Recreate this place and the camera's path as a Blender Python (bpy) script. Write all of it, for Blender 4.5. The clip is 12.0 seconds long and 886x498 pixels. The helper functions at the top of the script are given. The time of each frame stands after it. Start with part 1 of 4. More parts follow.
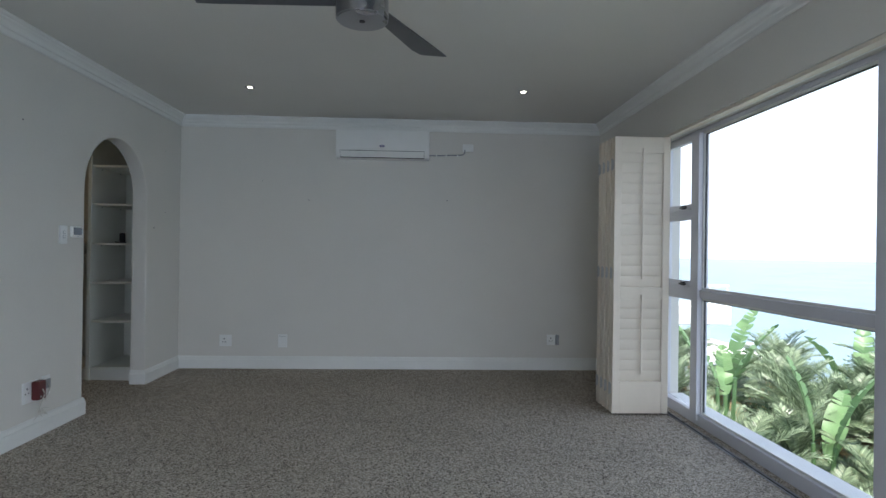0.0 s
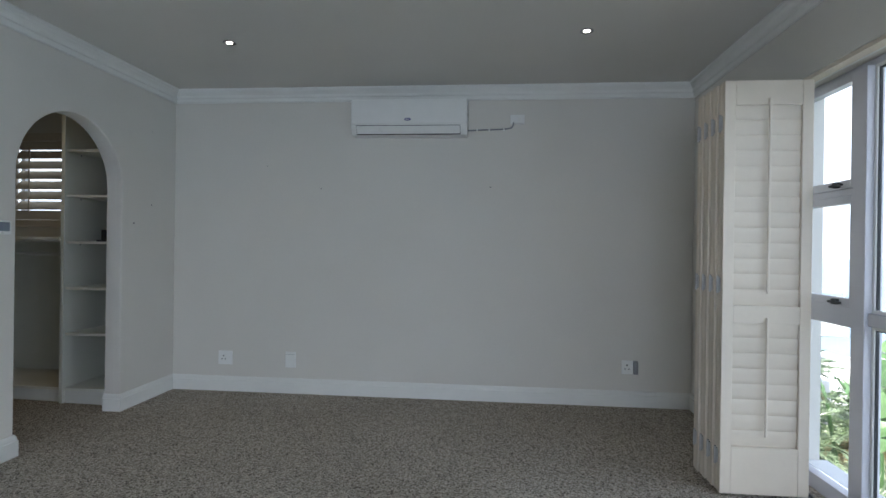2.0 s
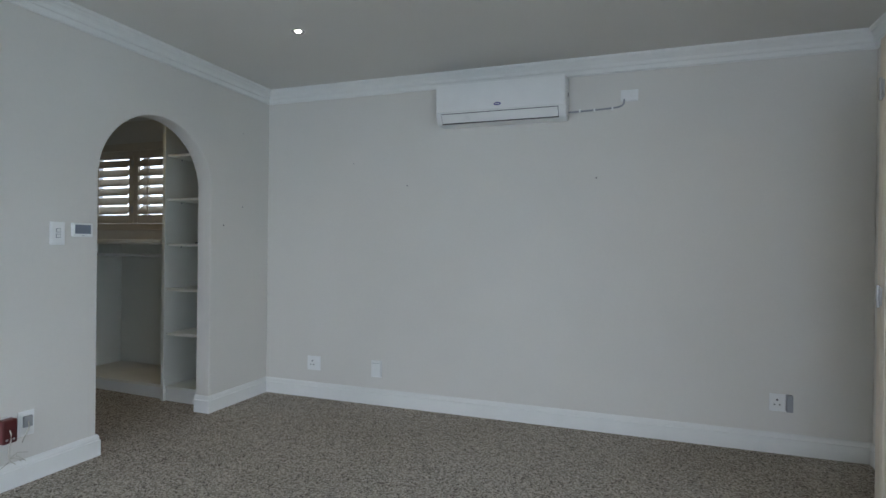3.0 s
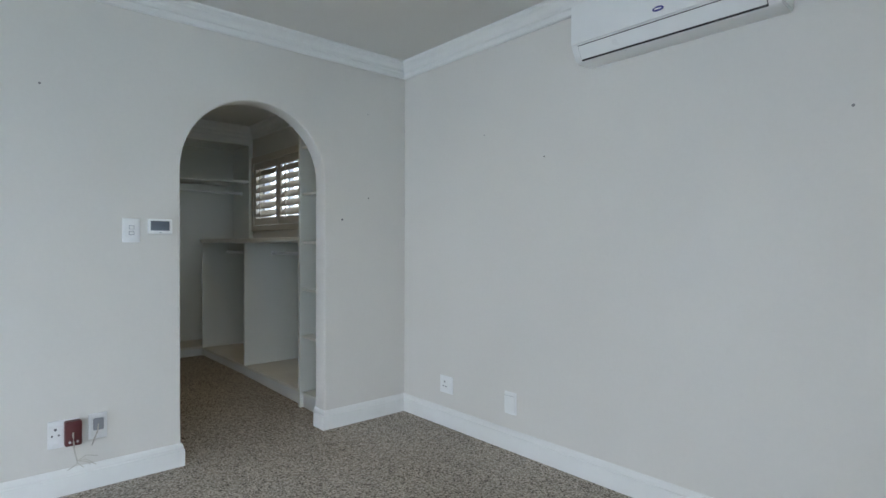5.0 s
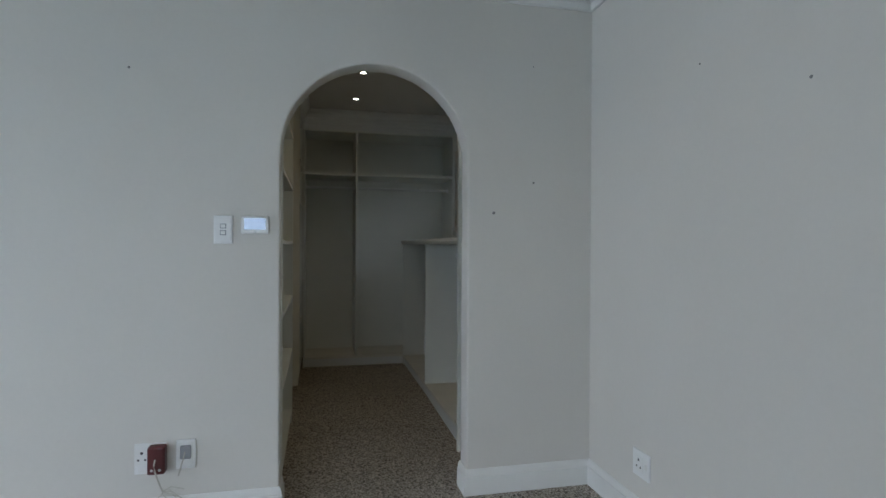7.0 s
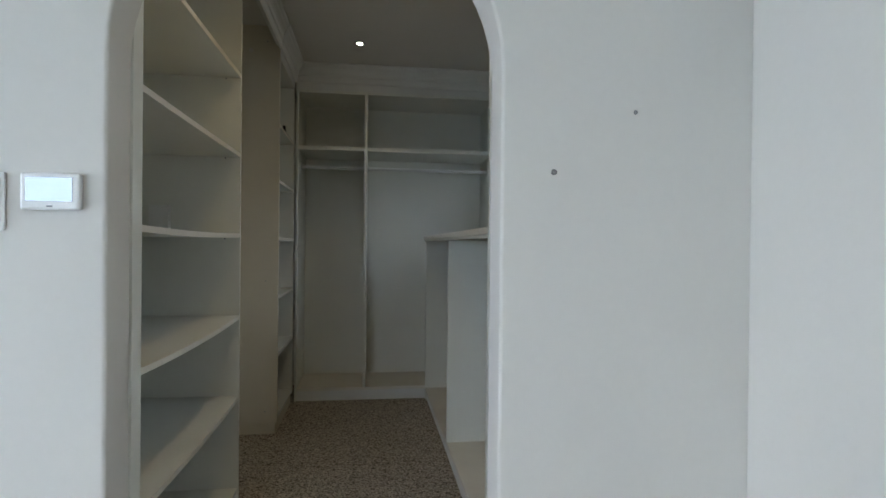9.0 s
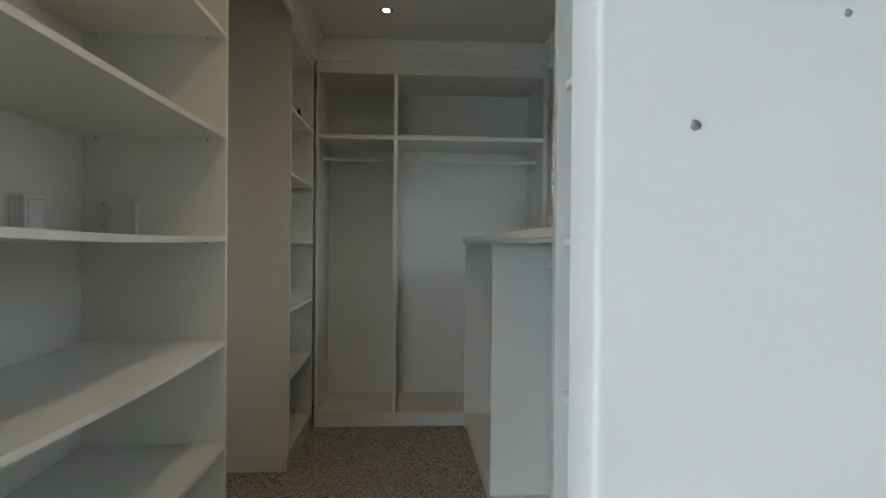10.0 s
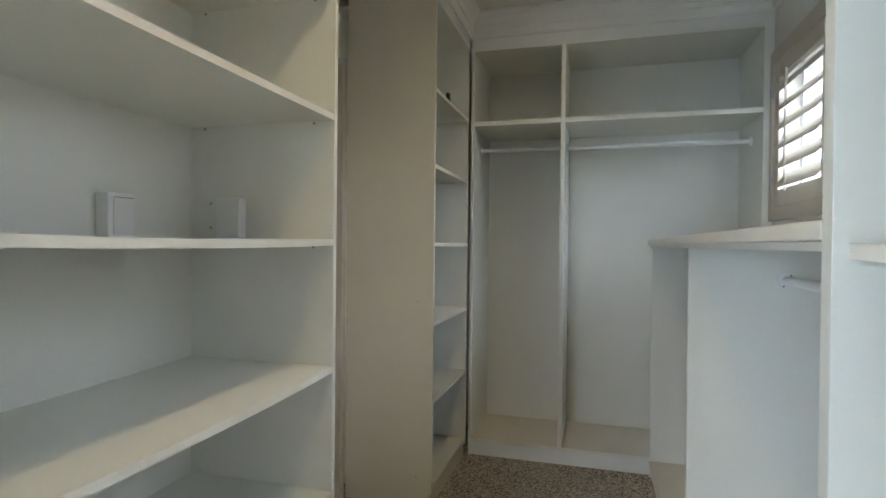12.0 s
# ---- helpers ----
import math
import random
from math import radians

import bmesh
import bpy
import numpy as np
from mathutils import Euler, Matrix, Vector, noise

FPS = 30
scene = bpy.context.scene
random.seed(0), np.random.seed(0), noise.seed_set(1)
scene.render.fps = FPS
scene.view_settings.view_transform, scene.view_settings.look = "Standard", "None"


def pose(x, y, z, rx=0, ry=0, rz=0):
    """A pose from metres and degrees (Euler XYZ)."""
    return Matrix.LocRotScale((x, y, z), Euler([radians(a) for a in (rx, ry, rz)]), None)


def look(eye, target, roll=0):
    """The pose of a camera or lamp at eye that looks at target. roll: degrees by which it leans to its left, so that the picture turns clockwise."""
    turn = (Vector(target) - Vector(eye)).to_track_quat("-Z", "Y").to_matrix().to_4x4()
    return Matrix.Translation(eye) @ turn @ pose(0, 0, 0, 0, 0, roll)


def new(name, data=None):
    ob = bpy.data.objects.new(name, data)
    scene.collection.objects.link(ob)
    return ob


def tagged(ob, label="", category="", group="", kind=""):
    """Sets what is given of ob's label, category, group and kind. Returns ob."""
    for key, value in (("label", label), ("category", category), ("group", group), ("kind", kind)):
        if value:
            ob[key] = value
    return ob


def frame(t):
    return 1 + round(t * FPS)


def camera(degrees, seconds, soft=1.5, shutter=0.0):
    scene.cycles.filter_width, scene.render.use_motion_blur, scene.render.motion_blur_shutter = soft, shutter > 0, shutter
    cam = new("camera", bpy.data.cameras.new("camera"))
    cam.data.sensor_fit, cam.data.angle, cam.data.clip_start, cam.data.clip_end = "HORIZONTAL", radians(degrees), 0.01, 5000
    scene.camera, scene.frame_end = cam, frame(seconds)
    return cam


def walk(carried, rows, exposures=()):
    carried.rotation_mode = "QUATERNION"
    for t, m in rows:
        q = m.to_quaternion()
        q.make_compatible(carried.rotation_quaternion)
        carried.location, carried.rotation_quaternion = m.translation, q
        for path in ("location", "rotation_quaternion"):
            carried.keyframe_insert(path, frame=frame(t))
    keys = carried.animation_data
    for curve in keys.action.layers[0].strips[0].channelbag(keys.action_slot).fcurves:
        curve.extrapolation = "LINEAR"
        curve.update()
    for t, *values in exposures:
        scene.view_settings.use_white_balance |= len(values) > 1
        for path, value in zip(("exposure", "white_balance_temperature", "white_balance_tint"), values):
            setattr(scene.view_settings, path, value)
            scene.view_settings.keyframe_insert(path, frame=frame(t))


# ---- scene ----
cam = camera(78.5, 12.0)
PATH = [
    (0, (-0.044, 0.468, 1.247), (0.037, 2.466, 1.252), 0.8),
    (0.5, (-0.035, 0.758, 1.265), (0.042, 2.757, 1.268), 0.8),
    (1, (-0.006, 1.05, 1.236), (0.076, 3.049, 1.243), 0.8),
    (1.5, (0.116, 1.348, 1.248), (0.098, 3.348, 1.253), 0.8),
    (2, (0.264, 1.653, 1.259), (0.074, 3.644, 1.256), 0.8),
    (2.5, (0.386, 1.915, 1.254), (0.002, 3.878, 1.251), 0.7),
    (3, (0.493, 2.224, 1.265), (-0.179, 4.108, 1.261), 0.7),
    (5, (0.732, 3.673, 1.244), (-0.77, 4.994, 1.23), 0.1),
    (5.5, (0.672, 4.003, 1.239), (-0.933, 5.196, 1.231), 0.1),
    (6, (0.567, 4.329, 1.258), (-1.2, 5.265, 1.245), 0.1),
    (6.5, (0.36, 4.545, 1.24), (-1.537, 5.179, 1.226), 0.1),
    (7, (0.092, 4.752, 1.252), (-1.858, 5.2, 1.24), 0.3),
    (9, (-1.223, 5.162, 1.233), (-3.205, 5.431, 1.221), 0.6),
    (9.5, (-1.537, 5.202, 1.24), (-3.527, 5.399, 1.225), 0.6),
    (10, (-1.817, 5.234, 1.255), (-3.814, 5.354, 1.24), 0.5),
    (10.5, (-2.069, 5.267, 1.259), (-4.068, 5.309, 1.241), 0.6),
    (11, (-2.269, 5.323, 1.268), (-4.263, 5.173, 1.249), 0.5),
    (11.5, (-2.333, 5.331, 1.268), (-4.3, 4.967, 1.248), 0.6),
    (12, (-2.351, 5.314, 1.268), (-4.276, 4.771, 1.25), 0.6),
]
walk(cam, [(t, look(eye, target, roll)) for t, eye, target, roll in PATH],
     exposures=[(0.0, 1.0), (1.5, 1.12), (3.0, 1.60), (5.0, 2.05), (5.5, 2.1), (6.5, 1.85), (7.0, 1.57), (9.0, 2.45), (10.5, 2.98), (11.0, 3.1), (12.0, 3.65)])

# ---- world, sun and large lights ----
world = bpy.data.worlds.new("world")
scene.world = world
world.use_nodes = True
wn = world.node_tree.nodes
sky = wn.new("ShaderNodeTexSky")
sky.sky_type, sky.sun_disc = "NISHITA", False
sky.sun_elevation, sky.sun_rotation = radians(67.6), radians(194)
sky.air_density, sky.dust_density, sky.ozone_density = 1.0, 1.0, 1.0
world.node_tree.links.new(sky.outputs[0], wn["Background"].inputs[0])
wn["Background"].inputs[1].default_value = 0.15

sun = new("sun", bpy.data.lights.new("sun", "SUN"))
sun.data.energy, sun.data.angle, sun.data.color = 5.0, radians(0.5), (1.0, 0.95, 0.87)
sun.matrix_world = look((-2, -8, 20), (0, 0, 0))


def lamp(name, kind, watts, colour, m):
    ob = new(name, bpy.data.lights.new(name, kind))
    ob.data.energy, ob.data.color = watts, colour
    ob.matrix_world = m
    return ob


# the sky's light in the glazed opening behind the first step
sky_lamp = lamp("window_skylight", "AREA", 15.5, (0.64, 0.76, 1.0), look((-0.1, -2.56, 1.10), (-0.1, 0.0, 1.10)))
sky_lamp.data.shape, sky_lamp.data.size, sky_lamp.data.size_y = "RECTANGLE", 3.0, 1.95
# the lit downlights
SPOTS = [(-1.502, 5.09), (0.806, 5.035), (-4.955, 5.085), (-4.178, 5.088), (-3.31, 5.09)]
for (sx, sy), watts in zip(SPOTS, (1.6, 1.6, 0.45, 0.45, 2.4)):
    d = lamp("downlight_lamp", "SPOT", watts, (1.0, 0.77, 0.42), look((sx, sy, 2.585), (sx, sy + 0.001, 0.0)))
    d.data.spot_size, d.data.spot_blend, d.data.shadow_soft_size = radians(150), 0.9, 0.10


# ---- materials ----
def nodes_of(name):
    m = bpy.data.materials.new(name)
    m.use_nodes = True
    t = m.node_tree
    return m, t, t.nodes["Principled BSDF"]


def noise_node(t, scale, detail=4.0, rough=0.55):
    tc = t.nodes.new("ShaderNodeTexCoord")
    n = t.nodes.new("ShaderNodeTexNoise")
    n.inputs["Scale"].default_value = scale
    n.inputs["Detail"].default_value = detail
    n.inputs["Roughness"].default_value = rough
    t.links.new(tc.outputs["Object"], n.inputs["Vector"])
    return n


def ramp(t, src, stops):
    r = t.nodes.new("ShaderNodeValToRGB")
    e = r.color_ramp.elements
    e[0].position, e[0].color = stops[0][0], (*stops[0][1], 1)
    e[1].position, e[1].color = stops[-1][0], (*stops[-1][1], 1)
    for p, c in stops[1:-1]:
        k = e.new(p)
        k.color = (*c, 1)
    t.links.new(src, r.inputs["Fac"])
    return r


def multiply(t, a, b, f=1.0):
    x = t.nodes.new("ShaderNodeMix")
    x.data_type, x.blend_type = "RGBA", "MULTIPLY"
    x.inputs["Factor"].default_value = f
    t.links.new(a, x.inputs["A"])
    t.links.new(b, x.inputs["B"])
    return x.outputs["Result"]


def bump(t, p, src, strength, dist):
    b = t.nodes.new("ShaderNodeBump")
    b.inputs["Strength"].default_value = strength
    b.inputs["Distance"].default_value = dist
    t.links.new(src, b.inputs["Height"])
    t.links.new(b.outputs["Normal"], p.inputs["Normal"])


def surface(name, col, rough=0.5, metal=0.0, big=1.5, fine=60.0, var=0.05, relief=0.1, depth=0.001, vary=0.0, spec=0.5):
    """A painted or plain surface: cloudy large variation, fine grain, relief."""
    m, t, p = nodes_of(name)
    lo = tuple(max(0.0, c * (1 - var)) for c in col)
    hi = tuple(min(1.0, c * (1 + var)) for c in col)
    a = noise_node(t, big, 3)
    f = noise_node(t, fine, 5)
    ca = ramp(t, a.outputs["Fac"], [(0.3, lo), (0.7, hi)])
    cf = ramp(t, f.outputs["Fac"], [(0.3, (1 - var * 0.6,) * 3), (0.7, (1.0,) * 3)])
    out = multiply(t, ca.outputs["Color"], cf.outputs["Color"])
    if vary:
        oi = t.nodes.new("ShaderNodeObjectInfo")
        cv = ramp(t, oi.outputs["Random"], [(0.0, (1 - vary,) * 3), (1.0, (1.0,) * 3)])
        out = multiply(t, out, cv.outputs["Color"])
    t.links.new(out, p.inputs["Base Color"])
    rr = t.nodes.new("ShaderNodeMapRange")
    rr.inputs["To Min"].default_value, rr.inputs["To Max"].default_value = max(0.02, rough - 0.08), min(1, rough + 0.08)
    t.links.new(a.outputs["Fac"], rr.inputs["Value"])
    t.links.new(rr.outputs["Result"], p.inputs["Roughness"])
    p.inputs["Metallic"].default_value = metal
    p.inputs["Specular IOR Level"].default_value = spec
    if relief:
        bump(t, p, f.outputs["Fac"], relief, depth)
    return m


WALL = surface("wall paint", (0.68, 0.655, 0.60), 0.62, big=0.9, fine=45, var=0.03, relief=0.16, depth=0.003, spec=0.35)
CEIL = surface("ceiling paint", (0.70, 0.685, 0.64), 0.75, big=0.7, fine=55, var=0.03, relief=0.1, depth=0.002, spec=0.2)
TRIM = surface("gloss trim paint", (0.77, 0.77, 0.735), 0.38, big=2.5, fine=30, var=0.03, relief=0.08, depth=0.001)
MELAMINE = surface("white melamine board", (0.76, 0.765, 0.70), 0.36, big=1.2, fine=160, var=0.03, relief=0.05, depth=0.0004)
EDGE = surface("worn melamine edge", (0.77, 0.74, 0.66), 0.45, big=3, fine=80, var=0.06, relief=0.06, depth=0.0006)
ALMOND = surface("almond melamine board", (0.73, 0.68, 0.55), 0.4, big=1.2, fine=120, var=0.04, relief=0.05, depth=0.0004)
CREAM = surface("cream shutter paint", (0.70, 0.62, 0.51), 0.42, big=3, fine=40, var=0.04, relief=0.08, depth=0.0008)
# CREAM toned down: the shade on the small shutters and surround is in this colour
TAN = surface("shaded cream paint", (0.58, 0.52, 0.43), 0.45, big=3, fine=40, var=0.06, relief=0.08, depth=0.0008)
ALU = surface("white aluminium frame", (0.60, 0.60, 0.64), 0.35, big=2, fine=90, var=0.03, relief=0.03, depth=0.0004)
PLASTIC = surface("white plastic", (0.80, 0.80, 0.77), 0.3, big=6, fine=120, var=0.02, relief=0.02, depth=0.0003)
PLATE = surface("aged white switch plate", (0.82, 0.82, 0.80), 0.4, big=6, fine=120, var=0.04, relief=0.02, depth=0.0003)
GREYPLASTIC = surface("grey plastic", (0.30, 0.31, 0.32), 0.4, big=6, fine=120, var=0.05, relief=0.02, depth=0.0003)
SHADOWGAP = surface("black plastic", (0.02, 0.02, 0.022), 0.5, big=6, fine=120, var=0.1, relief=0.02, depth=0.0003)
STEEL = surface("brushed steel", (0.36, 0.36, 0.38), 0.28, metal=1.0, big=4, fine=150, var=0.06, relief=0.06, depth=0.0004)
ZINC = surface("zinc hinge metal", (0.50, 0.50, 0.50), 0.4, metal=0.6, big=20, fine=200, var=0.1, relief=0.05, depth=0.0003)
BLADE = surface("dark grey fan blade", (0.085, 0.085, 0.095), 0.42, big=3, fine=60, var=0.06, relief=0.03, depth=0.0004)
MAROON = surface("maroon bakelite", (0.10, 0.018, 0.018), 0.35, big=8, fine=90, var=0.12, relief=0.04, depth=0.0004)
BLUE = surface("dark blue badge", (0.03, 0.03, 0.22), 0.3, big=30, fine=200, var=0.05, relief=0)
SCREEN = surface("reflective grey lcd screen", (0.24, 0.28, 0.34), 0.1, metal=0.55, big=8, fine=200, var=0.06, relief=0, spec=0.8)
CORD = surface("aged cable sheath", (0.52, 0.49, 0.42), 0.5, big=12, fine=150, var=0.12, relief=0.05, depth=0.0004)
PUTTY = surface("raw plaster hole", (0.24, 0.23, 0.22), 0.9, big=60, fine=300, var=0.3, relief=0.4, depth=0.002)
RENDERWALL = surface("white outdoor render", (0.74, 0.74, 0.72), 0.8, big=0.8, fine=12, var=0.06, relief=0.2, depth=0.01)
SILLMAT = surface("white painted outdoor sill", (0.80, 0.80, 0.78), 0.6, big=2, fine=25, var=0.05, relief=0.15, depth=0.003)


def carpet_material():
    m, t, p = nodes_of("speckled loop carpet")
    tc = t.nodes.new("ShaderNodeTexCoord")
    v = t.nodes.new("ShaderNodeTexVoronoi")
    v.inputs["Scale"].default_value = 150.0
    t.links.new(tc.outputs["Object"], v.inputs["Vector"])
    sep = t.nodes.new("ShaderNodeSeparateColor")
    t.links.new(v.outputs["Color"], sep.inputs["Color"])
    tuft = ramp(t, sep.outputs["Red"], [(0.0, (0.30, 0.265, 0.225)), (0.5, (0.60, 0.535, 0.45)), (1.0, (0.90, 0.83, 0.73))])
    w = t.nodes.new("ShaderNodeTexVoronoi")
    w.inputs["Scale"].default_value = 125.0
    t.links.new(tc.outputs["Object"], w.inputs["Vector"])
    wsep = t.nodes.new("ShaderNodeSeparateColor")
    t.links.new(w.outputs["Color"], wsep.inputs["Color"])
    fleck = ramp(t, wsep.outputs["Green"], [(0.0, (0.26, 0.25, 0.25)), (0.12, (0.42, 0.40, 0.40)), (0.16, (0.92, 0.92, 0.92)), (1.0, (1, 1, 1))])
    pile = ramp(t, v.outputs["Distance"], [(0.0, (1, 1, 1)), (0.75, (0.72, 0.72, 0.72))])
    worn = noise_node(t, 1.3, 4)
    cloud = ramp(t, worn.outputs["Fac"], [(0.3, (0.88, 0.87, 0.86)), (0.7, (1, 1, 1))])
    out = multiply(t, multiply(t, tuft.outputs["Color"], fleck.outputs["Color"]), multiply(t, cloud.outputs["Color"], pile.outputs["Color"], 0.7))
    t.links.new(out, p.inputs["Base Color"])
    p.inputs["Roughness"].default_value = 0.95
    p.inputs["Specular IOR Level"].default_value = 0.1
    inv = ramp(t, v.outputs["Distance"], [(0.0, (1, 1, 1)), (0.8, (0, 0, 0))])
    bump(t, p, inv.outputs["Color"], 0.9, 0.006)
    return m


CARPET = carpet_material()


def glass_material():
    m, t, p = nodes_of("window glass")
    p.inputs["Base Color"].default_value = (0.97, 0.99, 0.99, 1)
    p.inputs["Transmission Weight"].default_value = 1.0
    p.inputs["Roughness"].default_value = 0.0
    p.inputs["IOR"].default_value = 1.1
    return m


GLASS = glass_material()


def lamp_material():
    m, t, p = nodes_of("lit downlight lens")
    p.inputs["Base Color"].default_value = (0.9, 0.9, 0.88, 1)
    p.inputs["Emission Color"].default_value = (1.0, 0.93, 0.8, 1)
    p.inputs["Emission Strength"].default_value = 9.0
    return m


LIT = lamp_material()


def leaf_material(name, lo, hi, rough=0.4):
    m, t, p = nodes_of(name)
    g = t.nodes.new("ShaderNodeNewGeometry")
    r = ramp(t, g.outputs["Random Per Island"], [(0.0, lo), (1.0, hi)])
    n = noise_node(t, 9.0, 4)
    c = ramp(t, n.outputs["Fac"], [(0.3, (0.75, 0.75, 0.7)), (0.7, (1.1, 1.1, 1.0))])
    out = multiply(t, r.outputs["Color"], c.outputs["Color"])
    t.links.new(out, p.inputs["Base Color"])
    p.inputs["Roughness"].default_value = rough
    tr = t.nodes.new("ShaderNodeBsdfTranslucent")
    t.links.new(out, tr.inputs["Color"])
    mx = t.nodes.new("ShaderNodeMixShader")
    mx.inputs["Fac"].default_value = 0.3
    t.links.new(p.outputs["BSDF"], mx.inputs[1])
    t.links.new(tr.outputs["BSDF"], mx.inputs[2])
    t.links.new(mx.outputs["Shader"], t.nodes["Material Output"].inputs["Surface"])
    return m


PADDLE = leaf_material("paddle leaf green", (0.10, 0.20, 0.09), (0.20, 0.34, 0.16), 0.42)
FROND = leaf_material("palm frond green", (0.07, 0.12, 0.065), (0.40, 0.49, 0.35), 0.32)
DRYFROND = leaf_material("dry palm frond", (0.30, 0.22, 0.12), (0.55, 0.45, 0.28), 0.6)
SHRUB = leaf_material("shrub leaves", (0.04, 0.08, 0.035), (0.20, 0.28, 0.15), 0.4)
STEM = surface("fibrous palm stem", (0.16, 0.12, 0.08), 0.85, big=6, fine=40, var=0.3, relief=0.6, depth=0.01)
SOIL = surface("garden soil and litter", (0.10, 0.09, 0.06), 0.95, big=0.4, fine=6, var=0.4, relief=0.6, depth=0.05)


def sea_material():
    m, t, p = nodes_of("sea water")
    n = noise_node(t, 0.012, 5)
    r = ramp(t, n.outputs["Fac"], [(0.3, (0.17, 0.245, 0.31)), (0.7, (0.22, 0.30, 0.365))])
    t.links.new(r.outputs["Color"], p.inputs["Base Color"])
    p.inputs["Roughness"].default_value = 0.5
    p.inputs["Specular IOR Level"].default_value = 0.12
    w = noise_node(t, 0.5, 6, 0.65)
    bump(t, p, w.outputs["Fac"], 0.5, 0.8)
    return m


SEA = sea_material()


def haze_material():
    m, t, p = nodes_of("hazy horizon sky")
    p.inputs["Base Color"].default_value = (0, 0, 0, 1)
    p.inputs["Roughness"].default_value = 1.0
    p.inputs["Specular IOR Level"].default_value = 0.0
    p.inputs["Emission Color"].default_value = (0.71, 0.82, 1.0, 1)
    p.inputs["Emission Strength"].default_value = 1.15
    return m


HAZE = haze_material()


# ---- building tools ----
ORIGIN = {}


def thing(name, base, label="", category="", group="", kind=""):
    ob = new(name)
    ob.location = base
    ob.empty_display_size = 0.05
    ORIGIN[ob] = Vector(base)
    return tagged(ob, label, category, group, kind)


def part(name, bm, material, parent=None, label="", smooth=False):
    """One mesh under a thing or a part; its bmesh is given in world coordinates."""
    off = ORIGIN.get(parent, Vector((0, 0, 0)))
    bmesh.ops.translate(bm, verts=bm.verts, vec=-off)
    bmesh.ops.recalc_face_normals(bm, faces=bm.faces)
    me = bpy.data.meshes.new(name)
    if smooth:
        for f in bm.faces:
            f.smooth = True
    bm.to_mesh(me)
    bm.free()
    me.materials.append(material)
    if smooth:
        me.set_sharp_from_angle(angle=radians(40))
    ob = new(name, me)
    ob.parent = parent
    ORIGIN[ob] = off
    if label:
        ob["label"] = label
    return ob


def structure(name, bm, material, label="", category="", smooth=False, kind="structure"):
    return tagged(part(name, bm, material, None, label, smooth), label, category, "", kind)


def fresh():
    return bmesh.new()


def box(bm, x0, x1, y0, y1, z0, z1, bevel=0.0, seg=2):
    r = bmesh.ops.create_cube(bm, size=1.0, matrix=Matrix.Translation(((x0 + x1) / 2, (y0 + y1) / 2, (z0 + z1) / 2))
                              @ Matrix.Diagonal((abs(x1 - x0), abs(y1 - y0), abs(z1 - z0), 1)))
    if bevel:
        es = list({e for v in r["verts"] for e in v.link_edges})
        bmesh.ops.bevel(bm, geom=es, offset=bevel, segments=seg, profile=0.5, affect="EDGES", clamp_overlap=True)
    return bm


def boxed(*a, **k):
    return box(fresh(), *a, **k)


def cyl(bm, p0, p1, r, seg=16, r2=None, caps=True):
    p0, p1 = Vector(p0), Vector(p1)
    d = p1 - p0
    m = Matrix.Translation((p0 + p1) / 2) @ d.to_track_quat("Z", "Y").to_matrix().to_4x4()
    bmesh.ops.create_cone(bm, cap_ends=caps, segments=seg, radius1=r, radius2=r if r2 is None else r2, depth=d.length, matrix=m)
    return bm


def extrude_outline(bm, outline, axis, a, b):
    """A closed outline of (u, v) swept straight from a to b along axis."""
    def at(u, v, w):
        return {"x": (w, u, v), "y": (u, w, v), "z": (u, v, w)}[axis]
    r0 = [bm.verts.new(at(u, v, a)) for u, v in outline]
    r1 = [bm.verts.new(at(u, v, b)) for u, v in outline]
    n = len(outline)
    bm.faces.new(r0)
    bm.faces.new(r1[::-1])
    for i in range(n):
        bm.faces.new((r0[i], r0[(i + 1) % n], r1[(i + 1) % n], r1[i]))
    return bm


def sweep(bm, path, profile, closed=False):
    """A moulding: profile of (distance from the wall, height) along a path of (x, y); the room lies to the left of the path."""
    n = len(path)
    rows = []
    for i, p in enumerate(path):
        p = Vector(p)
        a = (p - Vector(path[i - 1])).normalized() if closed or i else None
        b = (Vector(path[(i + 1) % n]) - p).normalized() if closed or i < n - 1 else None
        na = Vector((-a.y, a.x)) if a else None
        nb = Vector((-b.y, b.x)) if b else None
        if na and nb:
            m = (na + nb)
            m = m / (1 + na.dot(nb)) if na.dot(nb) > -0.9 else na
        else:
            m = na or nb
        rows.append([bm.verts.new((p.x + m.x * d, p.y + m.y * d, z)) for d, z in profile])
    k = len(profile)
    for i in range(n if closed else n - 1):
        r, s = rows[i], rows[(i + 1) % n]
        for j in range(k):
            bm.faces.new((r[j], r[(j + 1) % k], s[(j + 1) % k], s[j]))
    if not closed:
        bm.faces.new(rows[0])
        bm.faces.new(rows[-1][::-1])
    return bm


def tube(bm, pts, r, seg=8):
    """A round cable through points."""
    pts = [Vector(p) for p in pts]
    rings = []
    for i, p in enumerate(pts):
        d = (pts[min(i + 1, len(pts) - 1)] - pts[max(i - 1, 0)]).normalized()
        q = d.to_track_quat("Z", "Y")
        rings.append([bm.verts.new(p + q @ Vector((r * math.cos(2 * math.pi * k / seg), r * math.sin(2 * math.pi * k / seg), 0))) for k in range(seg)])
    for a, b in zip(rings, rings[1:]):
        for k in range(seg):
            bm.faces.new((a[k], a[(k + 1) % seg], b[(k + 1) % seg], b[k]))
    bm.faces.new(rings[0][::-1])
    bm.faces.new(rings[-1])
    return bm


